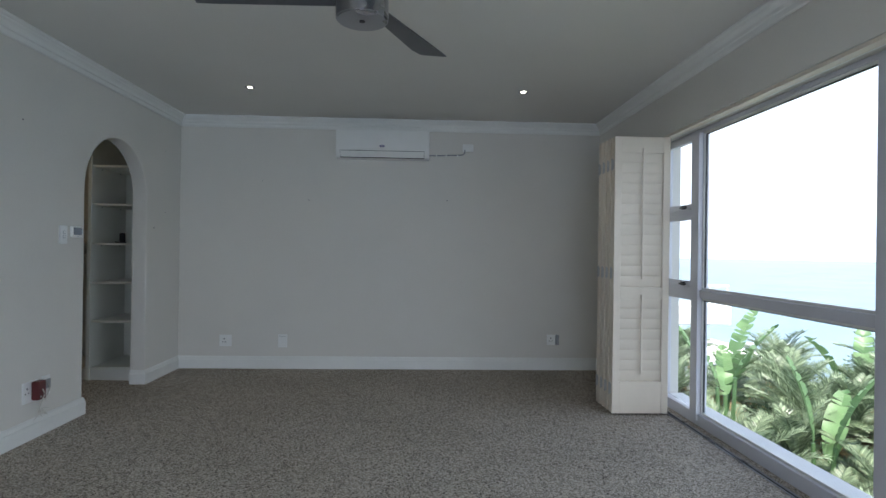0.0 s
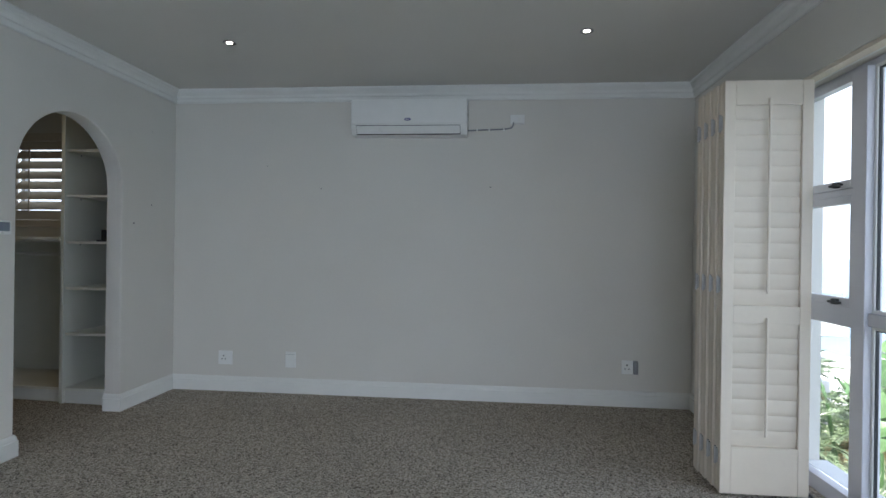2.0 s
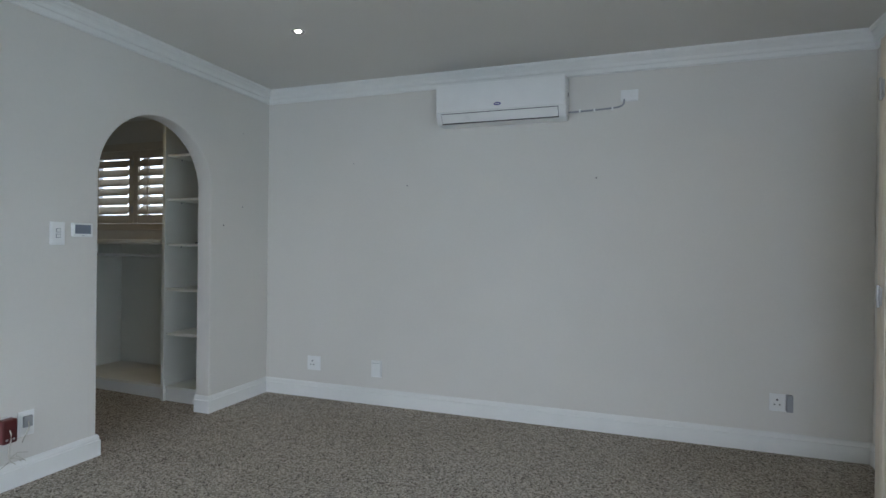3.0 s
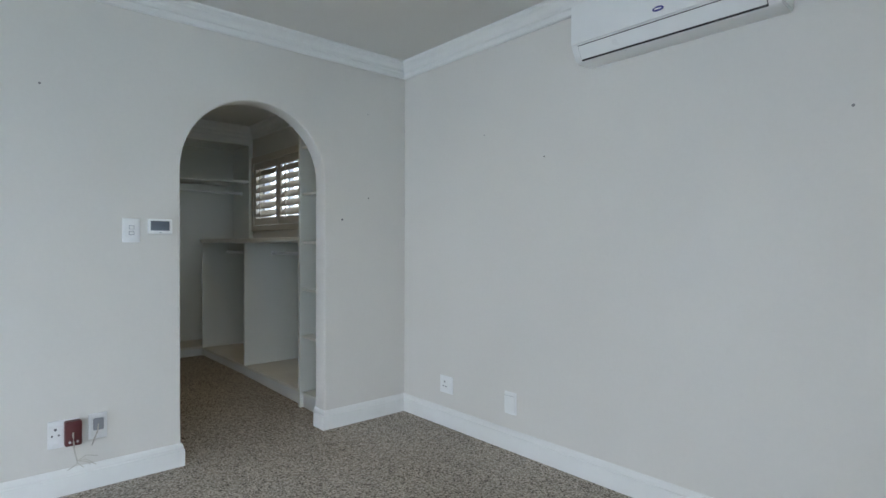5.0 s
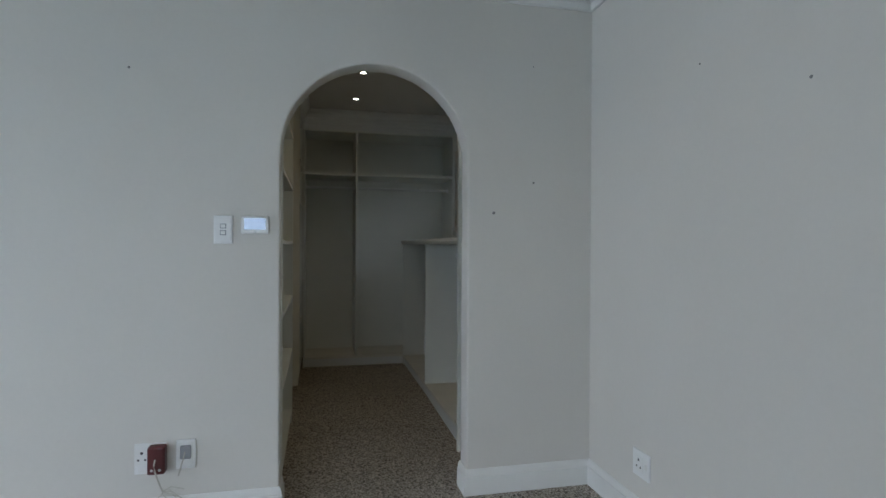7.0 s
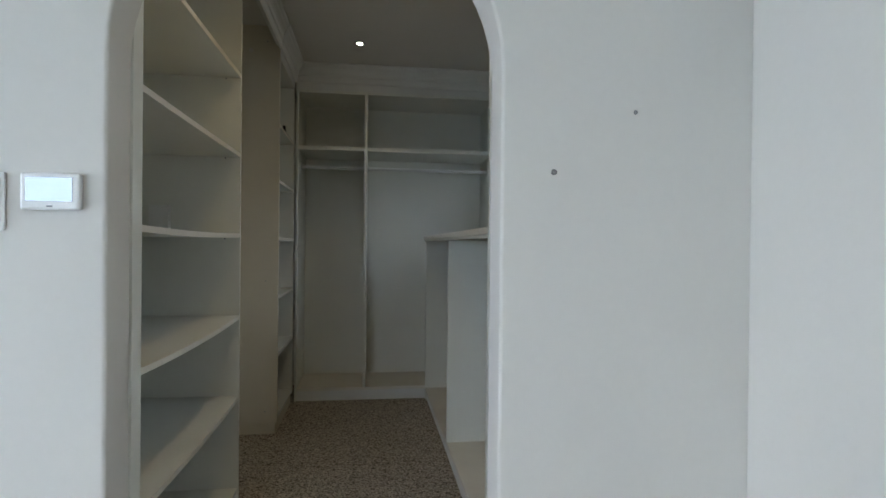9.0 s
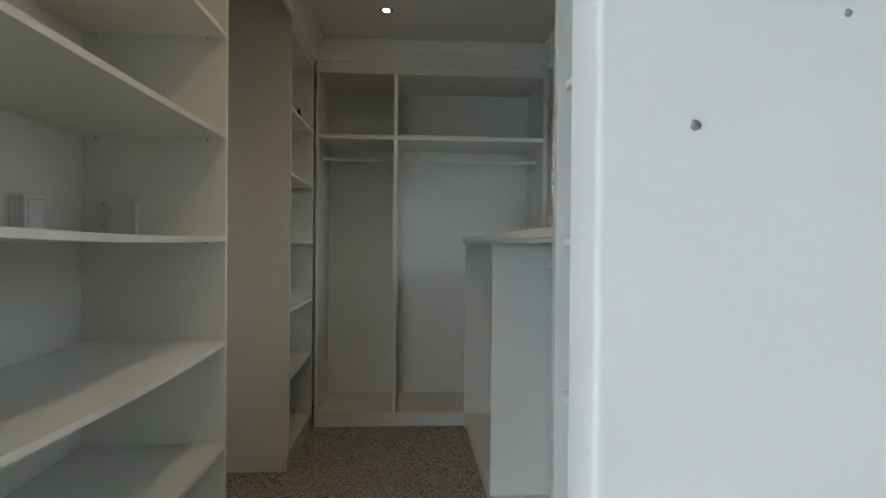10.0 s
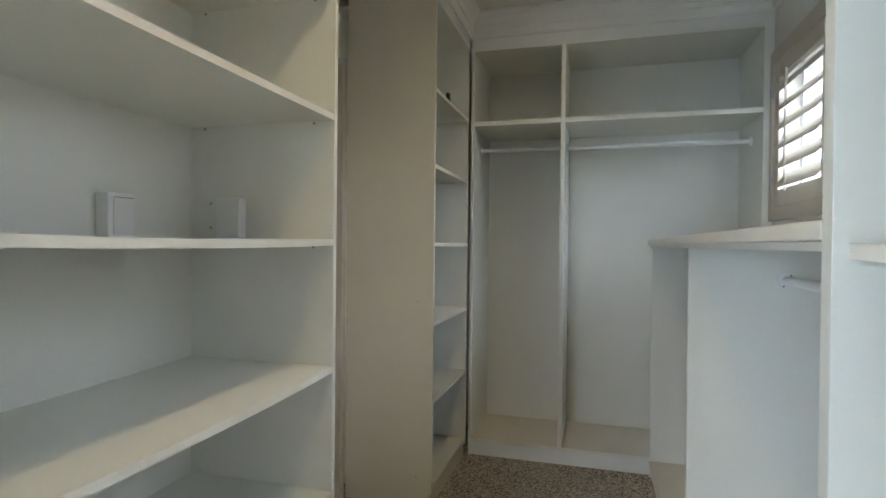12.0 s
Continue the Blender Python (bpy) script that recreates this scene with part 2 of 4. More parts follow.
# ---- the plan ----
XL, XLB = -2.53, -2.655         # wall with the arch: room face, dressing-room face
YF, YB = 6.155, -2.40            # end walls of the room
XR = 1.84                        # window wall, room face
H = 2.60                         # ceilings
AL, AR, ASP = 4.577, 5.482, 1.672  # arch: jambs and springing
CX, CS, CN = -5.95, 4.08, 6.17   # dressing room: far, door and window walls
OY0, OY1, OH = -0.42, 4.96, 2.165  # window opening
SX_A, SX_B = -1.70, 1.50         # glazed opening in the wall behind the first step
WX = 1.98                        # window frame, room face

# floor and ceilings
structure("floor", boxed(XLB, 2.12, YB - 0.2, 6.355, -0.15, 0.0), CARPET, "speckled beige and grey loop carpet floor", "carpet")
bm = fresh()
extrude_outline(bm, [(XLB, 0.001), (-2.95, 0.004), (-4.3, 0.034), (CX - 0.2, 0.038), (CX - 0.2, -0.15), (XLB, -0.15)], "y", CS - 0.12, 6.37)
structure("floor_2", bm, CARPET, "speckled loop carpet rising slightly into the dressing room", "carpet")
structure("ceiling", boxed(XLB + 0.01, 2.14, YB - 0.2, YF + 0.2, H, H + 0.12), CEIL, "plain off-white painted ceiling", "ceiling")
structure("ceiling_2", boxed(CX - 0.2, XLB + 0.01, CS - 0.12, 6.37, H, H + 0.12), CEIL, "plain off-white dressing room ceiling", "ceiling")


def arch_path(d, n=28):
    c, r = (AL + AR) / 2, (AR - AL) / 2 + d
    pts = [(AL - d, 0.0), (AL - d, 0.8)]
    pts += [(c - r * math.cos(math.pi * i / n), ASP + r * 1.0 * math.sin(math.pi * i / n)) for i in range(n + 1)]
    return pts + [(AR + d, 0.8), (AR + d, 0.0)]


def arch_wall():
    bm = fresh()
    rr = 0.009
    sec = [(rr * (1 - math.sin(a)), XL - rr * (1 - math.cos(a))) for a in (0, math.pi / 8, math.pi / 4, 3 * math.pi / 8, math.pi / 2)]
    sec += [(d, XLB + (XL - x)) for d, x in reversed(sec)]
    rows = [[bm.verts.new((x, y, z)) for y, z in arch_path(d)] for d, x in sec]
    for a, b in zip(rows, rows[1:]):
        for i in range(len(a) - 1):
            bm.faces.new((a[i], a[i + 1], b[i + 1], b[i])).smooth = True
    for row, x in ((rows[0], XL), (rows[-1], XLB)):
        y0, y1 = YB - 0.2, 6.4
        o = [bm.verts.new((x, y, z)) for y, z in ((y1, 0), (y1, H), (y0, H), (y0, 0))]
        bm.faces.new([*row, *o])
    return structure("wall_west", bm, WALL, "off-white painted wall with an arched doorway", "wall")


arch_wall()
structure("wall_north", boxed(XL + 0.002, 2.14, YF, YF + 0.2, 0, H), WALL, "off-white painted end wall", "wall")
bm = fresh()
box(bm, XL + 0.002, SX_A, YB - 0.2, YB, 0, H)
box(bm, SX_B, 2.14, YB - 0.2, YB, 0, H)
box(bm, SX_A, SX_B, YB - 0.2, YB, OH, H)
structure("wall_south", bm, WALL, "off-white painted wall with a wide glazed opening", "wall")
bm = fresh()
box(bm, XR, 2.14, OY1, YF, 0, H)
box(bm, XR, 2.14, YB, OY0, 0, H)
box(bm, XR, 2.14, OY0, OY1, OH, H)
structure("wall_east", bm, WALL, "off-white painted wall round the large window", "wall")

# mouldings
CORNICE = [(0, -0.112), (0.010, -0.112), (0.016, -0.104), (0.018, -0.078), (0.026, -0.072), (0.028, -0.052), (0.036, -0.040),
           (0.048, -0.030), (0.052, -0.022), (0.060, -0.018), (0.066, -0.012), (0.066, 0), (0, 0)]
SKIRT = [(0, 0), (0.018, 0), (0.018, 0.092), (0.013, 0.097), (0.013, 0.104), (0.010, 0.118), (0.004, 0.128), (0, 0.128)]
room = [(XL, YB), (XR, YB), (XR, YF), (XL, YF)]
structure("cornice", sweep(fresh(), room, [(d, H + z) for d, z in CORNICE], closed=True), TRIM, "white stepped plaster cornice", "cornice")
structure("baseboard_1", sweep(fresh(), [(XR, OY1), (XR, YF), (XL, YF), (XL, AR), (XLB, AR)], SKIRT), TRIM, "white moulded wooden skirting board", "skirting")
structure("baseboard_2", sweep(fresh(), [(XLB, AL), (XL, AL), (XL, YB), (SX_A, YB)], SKIRT), TRIM, "white moulded wooden skirting board", "skirting")


structure("baseboard_3", sweep(fresh(), [(SX_B, YB), (XR, YB), (XR, OY0)], SKIRT), TRIM, "white moulded wooden skirting board", "skirting")

# glazed opening in the wall behind the first step
gd = thing("window_3", (-0.1, YB - 0.1, 0.0), "wide white framed glazed opening", "window", kind="structure")
for a, b, z0, z1 in ((SX_A, SX_A + 0.06, 0, OH), (SX_B - 0.06, SX_B, 0, OH), (SX_A + 0.06, SX_B - 0.06, 0, 0.08), (SX_A + 0.06, SX_B - 0.06, OH - 0.06, OH), (-0.14, -0.06, 0.08, OH - 0.06)):
    part("window_frame", boxed(a, b, YB - 0.16, YB - 0.10, z0, z1, bevel=0.003), ALU, gd)
for a, b in ((SX_A + 0.06, -0.14), (-0.06, SX_B - 0.06)):
    part("pane", boxed(a, b, YB - 0.133, YB - 0.127, 0.08, OH - 0.06), GLASS, gd).visible_shadow = False

# ---- the large window ----
def big_window():
    win = thing("window_1", (WX, 2.6, 0.0), "large white aluminium framed sea-view window", "window", kind="structure")
    f = fresh()
    x0, x1 = WX, WX + 0.07
    box(f, x0, x1, OY0, OY1, 0.0, 0.082, 0.004)
    box(f, x0 + 0.02, x1, OY0, OY1, OH - 0.03, OH, 0.003)
    box(f, x0, x1, OY0, OY0 + 0.05, 0.095, OH - 0.03, 0.003)
    box(f, x0, x1, OY1 - 0.05, OY1, 0.095, OH - 0.03, 0.003)
    part("window_frame", f, ALU, win)
    posts = [(0.35, 0.42), (1.12, 1.20), (2.70, 2.79), (4.335, 4.43)]
    for a, b in posts:
        part("mullion", boxed(x0 - 0.012, x1, a, b, 0.03, OH - 0.03, bevel=0.004), ALU, win)
    for a, b in ((1.20, 2.70), (2.79, 4.335)):
        part("transom", boxed(x0 + 0.004, x1, a, b, 0.925, 0.985, bevel=0.004), ALU, win)
        for z0, z1 in ((0.082, 0.925), (0.985, OH - 0.03)):
            bead = fresh()
            for q in ((a, a + 0.016, z0, z1), (b - 0.016, b, z0, z1), (a + 0.016, b - 0.016, z0, z0 + 0.016), (a + 0.016, b - 0.016, z1 - 0.016, z1)):
                box(bead, x0 + 0.022, x0 + 0.05, *q, bevel=0.002)
            part("glazing_bead", bead, TRIM, win)
            gasket = fresh()
            for q in ((a + 0.016, a + 0.021, z0, z1), (b - 0.021, b - 0.016, z0, z1), (a + 0.02, b - 0.02, z1 - 0.021, z1 - 0.016)):
                box(gasket, x0 + 0.03, x0 + 0.045, *q)
            part("gasket", gasket, SHADOWGAP, win, "black rubber glazing gasket")
            pane = part("pane", boxed(x0 + 0.034, x0 + 0.040, a + 0.01, b - 0.01, z0 + 0.01, z1 - 0.01), GLASS, win)
            pane.visible_shadow = False
    for a, b in ((4.43, OY1 - 0.05), (0.42, 1.12), (OY0 + 0.05, 0.35)):
        part("transom", boxed(x0 + 0.004, x1, a, b, 0.90, 1.00, bevel=0.004), ALU, win)
        part("transom", boxed(x0 + 0.004, x1, a, b, 1.545, 1.58, bevel=0.004), ALU, win)
        for z0, z1 in ((1.00, 1.545), (1.58, OH - 0.03)):
            s = fresh()
            for q in ((a, a + 0.028, z0, z1), (b - 0.028, b, z0, z1), (a + 0.028, b - 0.028, z0, z0 + 0.042), (a + 0.028, b - 0.028, z1 - 0.04, z1)):
                box(s, x0 - 0.004, x0 + 0.045, *q, bevel=0.003)
            sash = part("sash", s, ALU, win)
            pane = part("pane", boxed(x0 + 0.02, x0 + 0.026, a + 0.02, b - 0.02, z0 + 0.03, z1 - 0.03), GLASS, sash)
            pane.visible_shadow = False
            h = fresh()
            box(h, x0 - 0.03, x0 - 0.004, a + 0.10, a + 0.13, z0 + 0.006, z0 + 0.034, 0.004)
            box(h, x0 - 0.036, x0 - 0.022, a + 0.05, a + 0.15, z0 + 0.012, z0 + 0.024, 0.004)
            part("handle", h, SHADOWGAP, sash, "black window catch")
        pane = part("pane", boxed(x0 + 0.034, x0 + 0.040, a, b, 0.095, 0.90), GLASS, win)
        pane.visible_shadow = False
    part("window_sill", boxed(x1 + 0.001, x1 + 0.13, OY0, OY1, -0.02, 0.075, bevel=0.006), SILLMAT, win)
    return win


big_window()
tr = thing("shutter_track", (1.90, 2.6, 0.0), "slim metal floor track for folding shutters", "track")
for xx in (1.888, 1.902, 1.916):
    part("rail", boxed(xx - 0.003, xx + 0.003, OY0, OY1 - 0.02, 0.0, 0.007, bevel=0.001), STEEL if xx != 1.902 else SHADOWGAP, tr)
tr = thing("shutter_head_track", (1.90, 2.6, OH), "cream head rail for folding shutters under the lintel", "track")
part("rail", boxed(1.845, 1.90, OY0, OY1 - 0.02, OH - 0.022, OH - 0.001, bevel=0.002), CREAM, tr)
part("rail", boxed(1.905, 1.93, OY0, OY1 - 0.02, OH - 0.014, OH - 0.001, bevel=0.002), TRIM, tr)


# ---- folding louvred shutters ----
def shutter_panel(x0, x1, y0, th, z0, z1, bands, bars, material, label, group, front=True, flat=8.0):
    """A louvred panel in the plane y0; bands are louvre openings (z0, z1, count)."""
    sh = thing("louvred_shutter", (x0, y0, z0), label, "shutter", group)
    st = 0.055
    y1 = y0 + th
    part("stile", boxed(x0, x0 + st, y0, y1, z0, z1, bevel=0.003), material, sh)
    part("stile", boxed(x1 - st, x1, y0, y1, z0, z1, bevel=0.003), material, sh)
    zs = [z0] + [z for b in bands for z in b[:2]] + [z1]
    for a, b in zip(zs[0::2], zs[1::2]):
        part("rail", boxed(x0 + st, x1 - st, y0 + 0.001, y1 - 0.001, a, b, bevel=0.002), material, sh)
    if not front:
        part("louvre_field", boxed(x0 + st, x1 - st, y0 + 0.010, y1 - 0.010, zs[1], zs[-2]), material, sh)
        return sh
    for a, b, n in bands:
        pitch = (b - a) / n
        for i in range(n):
            zc = a + pitch * (i + 0.5)
            bm = fresh()
            hw = pitch * 0.56
            out = []
            for k in range(10):
                ang = 2 * math.pi * k / 10
                out.append((0.0048 * math.sin(ang), hw * math.cos(ang)))
            t = radians(flat)
            rot = [(u * math.cos(t) - v * math.sin(t), u * math.sin(t) + v * math.cos(t)) for u, v in out]
            extrude_outline(bm, [((y0 + y1) / 2 + u, zc + v) for u, v in rot], "x", x0 + st + 0.001, x1 - st - 0.001)
            part("louvre", bm, material, sh, smooth=True)
    for xb, a, b in bars:
        part("tilt_bar", boxed(xb - 0.006, xb + 0.006, y0 - 0.016, y0 - 0.004, a, b, bevel=0.003), material, sh)
    return sh


SX0, SX1 = 1.436, 1.872
BANDS = [(0.257, 0.894, 8), (0.985, 2.018, 13)]
stack = [shutter_panel(SX0, SX1, 4.576, 0.036, 0.014, 2.144, BANDS, [(1.655, 0.315, 0.925), (1.655, 1.05, 2.05)], CREAM,
                       "cream louvred shutter folded open beside the window", "folded shutters")]
for k in range(1, 8):
    yy = 4.576 + 0.0445 * k
    stack.append(shutter_panel(SX0 - 0.002 * k + (0.005 if k % 2 else 0.0), SX1 - 0.003 * k, yy, 0.036, 0.014, 2.144, BANDS, [], CREAM,
                               "cream louvred shutter folded into a stack", "folded shutters", front=False))


def hinge(parent, x, y, z, r, h, leaf):
    hg = part("hinge", cyl(fresh(), (x, y, z - h), (x, y, z + h), r, 10), ZINC, parent, "zinc butt hinge", smooth=True)
    part("hinge_leaf", boxed(*leaf), ZINC, hg)


for k in range(4):
    yy = 4.576 + 0.0445 * (2 * k + 1) - 0.004
    for zz in (0.20, 1.09, 1.93):
        xk = SX0 - 0.004 * k - 0.004
        hinge(stack[2 * k], xk - 0.004, yy, zz, 0.006, 0.045, (xk - 0.002, xk + 0.006, yy - 0.016, yy + 0.016, zz - 0.036, zz + 0.036))


# ---- ceiling fan ----
def ceiling_fan():
    fx, fy, zb = -0.30, 2.72, 2.19
    fan = thing("ceiling_fan", (fx, fy, H), "brushed steel ceiling fan with three dark grey blades", "ceiling fan")
    hub = fresh()
    cyl(hub, (fx, fy, zb), (fx, fy, zb + 0.15), 0.108, 48)
    es = [e for e in hub.edges if abs(e.verts[0].co.z - e.verts[1].co.z) < 1e-5]
    bmesh.ops.bevel(hub, geom=es, offset=0.006, segments=2, affect="EDGES")
    part("motor_housing", hub, STEEL, fan, smooth=True)
    part("screw", cyl(fresh(), (fx, fy, zb - 0.004), (fx, fy, zb + 0.002), 0.012, 16), SHADOWGAP, fan)
    part("rod", cyl(fresh(), (fx, fy, zb + 0.15), (fx, fy, H - 0.05), 0.014, 16), STEEL, fan, smooth=True)
    part("canopy", cyl(fresh(), (fx, fy, H - 0.06), (fx, fy, H), 0.05, 32, 0.065), STEEL, fan, smooth=True)
    for a in (64, 184, 304):
        bm = fresh()
        t = radians(a)
        rows = []
        for i in range(9):
            s = i / 8
            r = 0.085 + 0.60 * s
            w0, w1 = -(0.045 + 0.040 * s), 0.045 + 0.045 * s
            if i == 8:
                w0, w1 = w0 * 0.97, w1 * 0.72
            row = []
            for w in (w0, w1):
                for dz in (0.003, -0.003):
                    x, y, z = r, w, zb + 0.088 + dz + w * 0.20
                    row.append(bm.verts.new((fx + x * math.cos(t) - y * math.sin(t), fy + x * math.sin(t) + y * math.cos(t), z)))
            rows.append(row)
        for p, q in zip(rows, rows[1:]):
            for u, v in ((0, 1), (1, 3), (3, 2), (2, 0)):
                bm.faces.new((p[u], p[v], q[v], q[u]))
        bm.faces.new([rows[0][i] for i in (0, 1, 3, 2)])
        bm.faces.new([rows[-1][i] for i in (0, 2, 3, 1)])
        part("blade", bm, BLADE, fan)
    return fan


ceiling_fan()


def downlight(x, y):
    d = thing("downlight", (x, y, H), "small recessed lit ceiling downlight with a metal ring", "downlight", "ceiling downlights")
    ring = fresh()
    n, prof = 32, [(0.040, 0.0), (0.042, -0.004), (0.036, -0.007), (0.026, -0.004), (0.017, -0.002), (0.016, 0.0)]
    rows = [[ring.verts.new((x + r * math.cos(2 * math.pi * i / n), y + r * math.sin(2 * math.pi * i / n), H + z)) for r, z in prof] for i in range(n)]
    for i in range(n):
        a, b = rows[i], rows[(i + 1) % n]
        for j in range(len(prof) - 1):
            ring.faces.new((a[j], a[j + 1], b[j + 1], b[j]))
    part("ring", ring, STEEL, d, smooth=True)
    part("lens", cyl(fresh(), (x, y, H - 0.004), (x, y, H - 0.001), 0.018, 24), LIT, d)


for p in SPOTS:
    downlight(*p)


# ---- air conditioner ----
def air_conditioner():
    x0, x1, zb = -0.922, 0.028, 2.178
    ac = thing("air_conditioner", ((x0 + x1) / 2, YF, zb), "white wall-mounted split air conditioner with a dark badge", "air conditioner")
    y = YF
    out = [(y, zb + 0.283), (y, zb), (y - 0.10, zb), (y - 0.122, zb + 0.008), (y - 0.160, zb + 0.072), (y - 0.162, zb + 0.272), (y - 0.148, zb + 0.285), (y - 0.03, zb + 0.285)]
    bm = extrude_outline(fresh(), out, "x", x0, x1)
    es = [e for e in bm.edges if abs(e.verts[0].co.x - e.verts[1].co.x) < 1e-5]
    bmesh.ops.bevel(bm, geom=es, offset=0.007, segments=3, affect="EDGES", clamp_overlap=True)
    part("body", bm, PLASTIC, ac, smooth=True)
    part("front_panel", boxed(x0 + 0.006, x1 - 0.006, y - 0.171, y - 0.160, zb + 0.078, zb + 0.280, bevel=0.005), PLASTIC, ac)
    # flap on the slanted lower face
    a, b = Vector((0, y - 0.1600, zb + 0.0720)), Vector((0, y - 0.122, zb + 0.008))
    nrm = Vector((0, -(a.z - b.z), -(b.y - a.y))).normalized()
    def strip(xa, xb, u, v, h0, h1):
        q = fresh()
        vs = []
        for h in (h0, h1):
            for xx, w in ((xa, u), (xb, u), (xb, v), (xa, v)):
                p = a.lerp(b, w) + nrm * h
                vs.append(q.verts.new((xx, p.y, p.z)))
        for f in ((0, 1, 2, 3), (7, 6, 5, 4), (0, 4, 5, 1), (1, 5, 6, 2), (2, 6, 7, 3), (3, 7, 4, 0)):
            q.faces.new([vs[i] for i in f])
        return q
    part("vent_gap", strip(x0 + 0.043, x1 - 0.053, -0.02, 1.06, 0.0005, 0.0022), SHADOWGAP, ac, "dark gap round the flap")
    part("flap", strip(x0 + 0.046, x1 - 0.056, 0.03, 0.93, 0.001, 0.006), PLASTIC, ac)
    bd = fresh()
    bmesh.ops.create_cone(bd, cap_ends=True, segments=24, radius1=0.5, radius2=0.5, depth=1.0,
                          matrix=Matrix.Translation((-0.452, y - 0.1725, zb + 0.118)) @ Matrix.Rotation(math.pi / 2, 4, "X") @ Matrix.Diagonal((0.052, 0.022, 0.004, 1)))
    badge = part("badge", bd, BLUE, ac, "dark blue oval badge")
    part("badge_stripe", boxed(-0.468, -0.436, y - 0.1752, y - 0.1744, zb + 0.115, zb + 0.121), PLASTIC, badge)
    part("side_tag", boxed(x1 - 0.001, x1 + 0.002, y - 0.06, y - 0.045, zb + 0.16, zb + 0.19), SHADOWGAP, ac)


air_conditioner()
cb = thing("cable", (0.2, YF, 2.24), "grey air conditioner cable clipped along the wall", "cable")
pts = [(0.026, YF - 0.012, 2.236), (0.10, YF - 0.010, 2.238), (0.2, YF - 0.010, 2.241), (0.30, YF - 0.010, 2.245), (0.355, YF - 0.012, 2.248), (0.385, YF - 0.014, 2.255),
       (0.400, YF - 0.015, 2.272), (0.402, YF - 0.014, 2.30)]
part("sheath", tube(fresh(), pts, 0.0065), GREYPLASTIC, cb, smooth=True)
for xx in (0.105, 0.205, 0.325):
    part("clip", boxed(xx - 0.006, xx + 0.006, YF - 0.020, YF, 2.231, 2.251, bevel=0.002), PLASTIC, cb)


# ---- plates, sockets and switches ----
def wall_plate(name, at, w, h, side, label, category, extra=None):
    """side 'n': on the end wall, at (x, z); 'w': on the arch wall, at (y, z)."""
    u, z = at
    base = (u, YF, z - h / 2) if side == "n" else (XL, u, z - h / 2)
    th = thing(name, base, label, category)

    def put(nm, u0, u1, z0, z1, d0, d1, material, bevel=0.0, parent=th, lab=""):
        if side == "n":
            bm = boxed(u + u0, u + u1, YF - d1, YF - d0, z + z0, z + z1, bevel=bevel)
        else:
            bm = boxed(XL + d0, XL + d1, u + u0, u + u1, z + z0, z + z1, bevel=bevel)
        return part(nm, bm, material, parent, lab)
    put("plate", -w / 2, w / 2, -h / 2, h / 2, 0.0, 0.009, PLATE, 0.003)
    if extra:
        extra(put)
    return th


def holes(cx, cz):
    def f(put):
        put("insert", cx - 0.030, cx + 0.030, cz - 0.034, cz + 0.034, 0.009, 0.012, PLASTIC, 0.002)
        for dx, dz, r in ((0, 0.018, 0.0055), (-0.014, -0.012, 0.004), (0.014, -0.012, 0.004)):
            put("pin_hole", cx + dx - r, cx + dx + r, cz + dz - r, cz + dz + r, 0.0118, 0.0126, SHADOWGAP)
    return f


def socket_plain(put):
    holes(-0.012, 0.0)(put)
    put("rocker", 0.030, 0.046, -0.012, 0.012, 0.009, 0.014, PLASTIC, 0.002)


wall_plate("wall_socket", (-2.045, 0.287), 0.125, 0.118, "n", "white three-pin wall socket above the skirting", "wall socket", socket_plain)


def blank(put):
    put("cover", -0.040, 0.040, -0.054, 0.062, 0.008, 0.018, PLASTIC, 0.004)
    put("seam", -0.040, 0.040, 0.046, 0.048, 0.0176, 0.0184, GREYPLASTIC)


wall_plate("blank_plate", (-1.462, 0.287), 0.092, 0.135, "n", "white blank wall plate above the skirting", "wall plate", blank)


def socket_plug(put):
    holes(-0.014, 0.0)(put)
    put("plug", 0.032, 0.068, -0.050, 0.056, 0.006, 0.042, GREYPLASTIC, 0.006, lab="grey plastic plug cover")


wall_plate("wall_socket", (1.352, 0.318), 0.112, 0.110, "n", "white wall socket with a grey plug cover", "wall socket", socket_plug)


def isolator(put):
    put("cover", -0.046, 0.046, -0.034, 0.034, 0.009, 0.014, PLATE, 0.003)
    put("rocker", 0.005, 0.024, -0.016, 0.016, 0.014, 0.019, PLASTIC, 0.003)


wall_plate("isolator_switch", (0.435, 2.325), 0.115, 0.078, "n", "white isolator switch plate beside the air conditioner", "switch", isolator)


def light_switch(put):
    put("cover", -0.034, 0.034, -0.052, 0.052, 0.009, 0.012, PLATE, 0.002)
    for dz in (0.016, -0.014):
        put("button_ring", -0.013, 0.013, dz - 0.011, dz + 0.011, 0.012, 0.0128, GREYPLASTIC)
        put("button", -0.010, 0.010, dz - 0.008, dz + 0.008, 0.0128, 0.017, PLASTIC, 0.003)


wall_plate("light_switch", (4.332, 1.320), 0.082, 0.128, "w", "white two-button light switch beside the arch", "light switch", light_switch)


def touch_panel(put):
    put("housing", -0.061, 0.061, -0.041, 0.041, 0.008, 0.020, PLASTIC, 0.006)
    put("screen", -0.048, 0.046, -0.022, 0.030, 0.0198, 0.0212, SCREEN, lab="dark grey display")
    put("button_row", -0.006, 0.006, -0.035, -0.031, 0.0198, 0.0208, GREYPLASTIC)


wall_plate("control_panel", (4.470, 1.343), 0.118, 0.078, "w", "white wall control panel with a grey display", "control panel", touch_panel)


def double_socket(put):
    holes(-0.034, 0.008)(put)
    put("rocker", -0.048, -0.020, -0.058, -0.044, 0.009, 0.013, PLASTIC, 0.002)


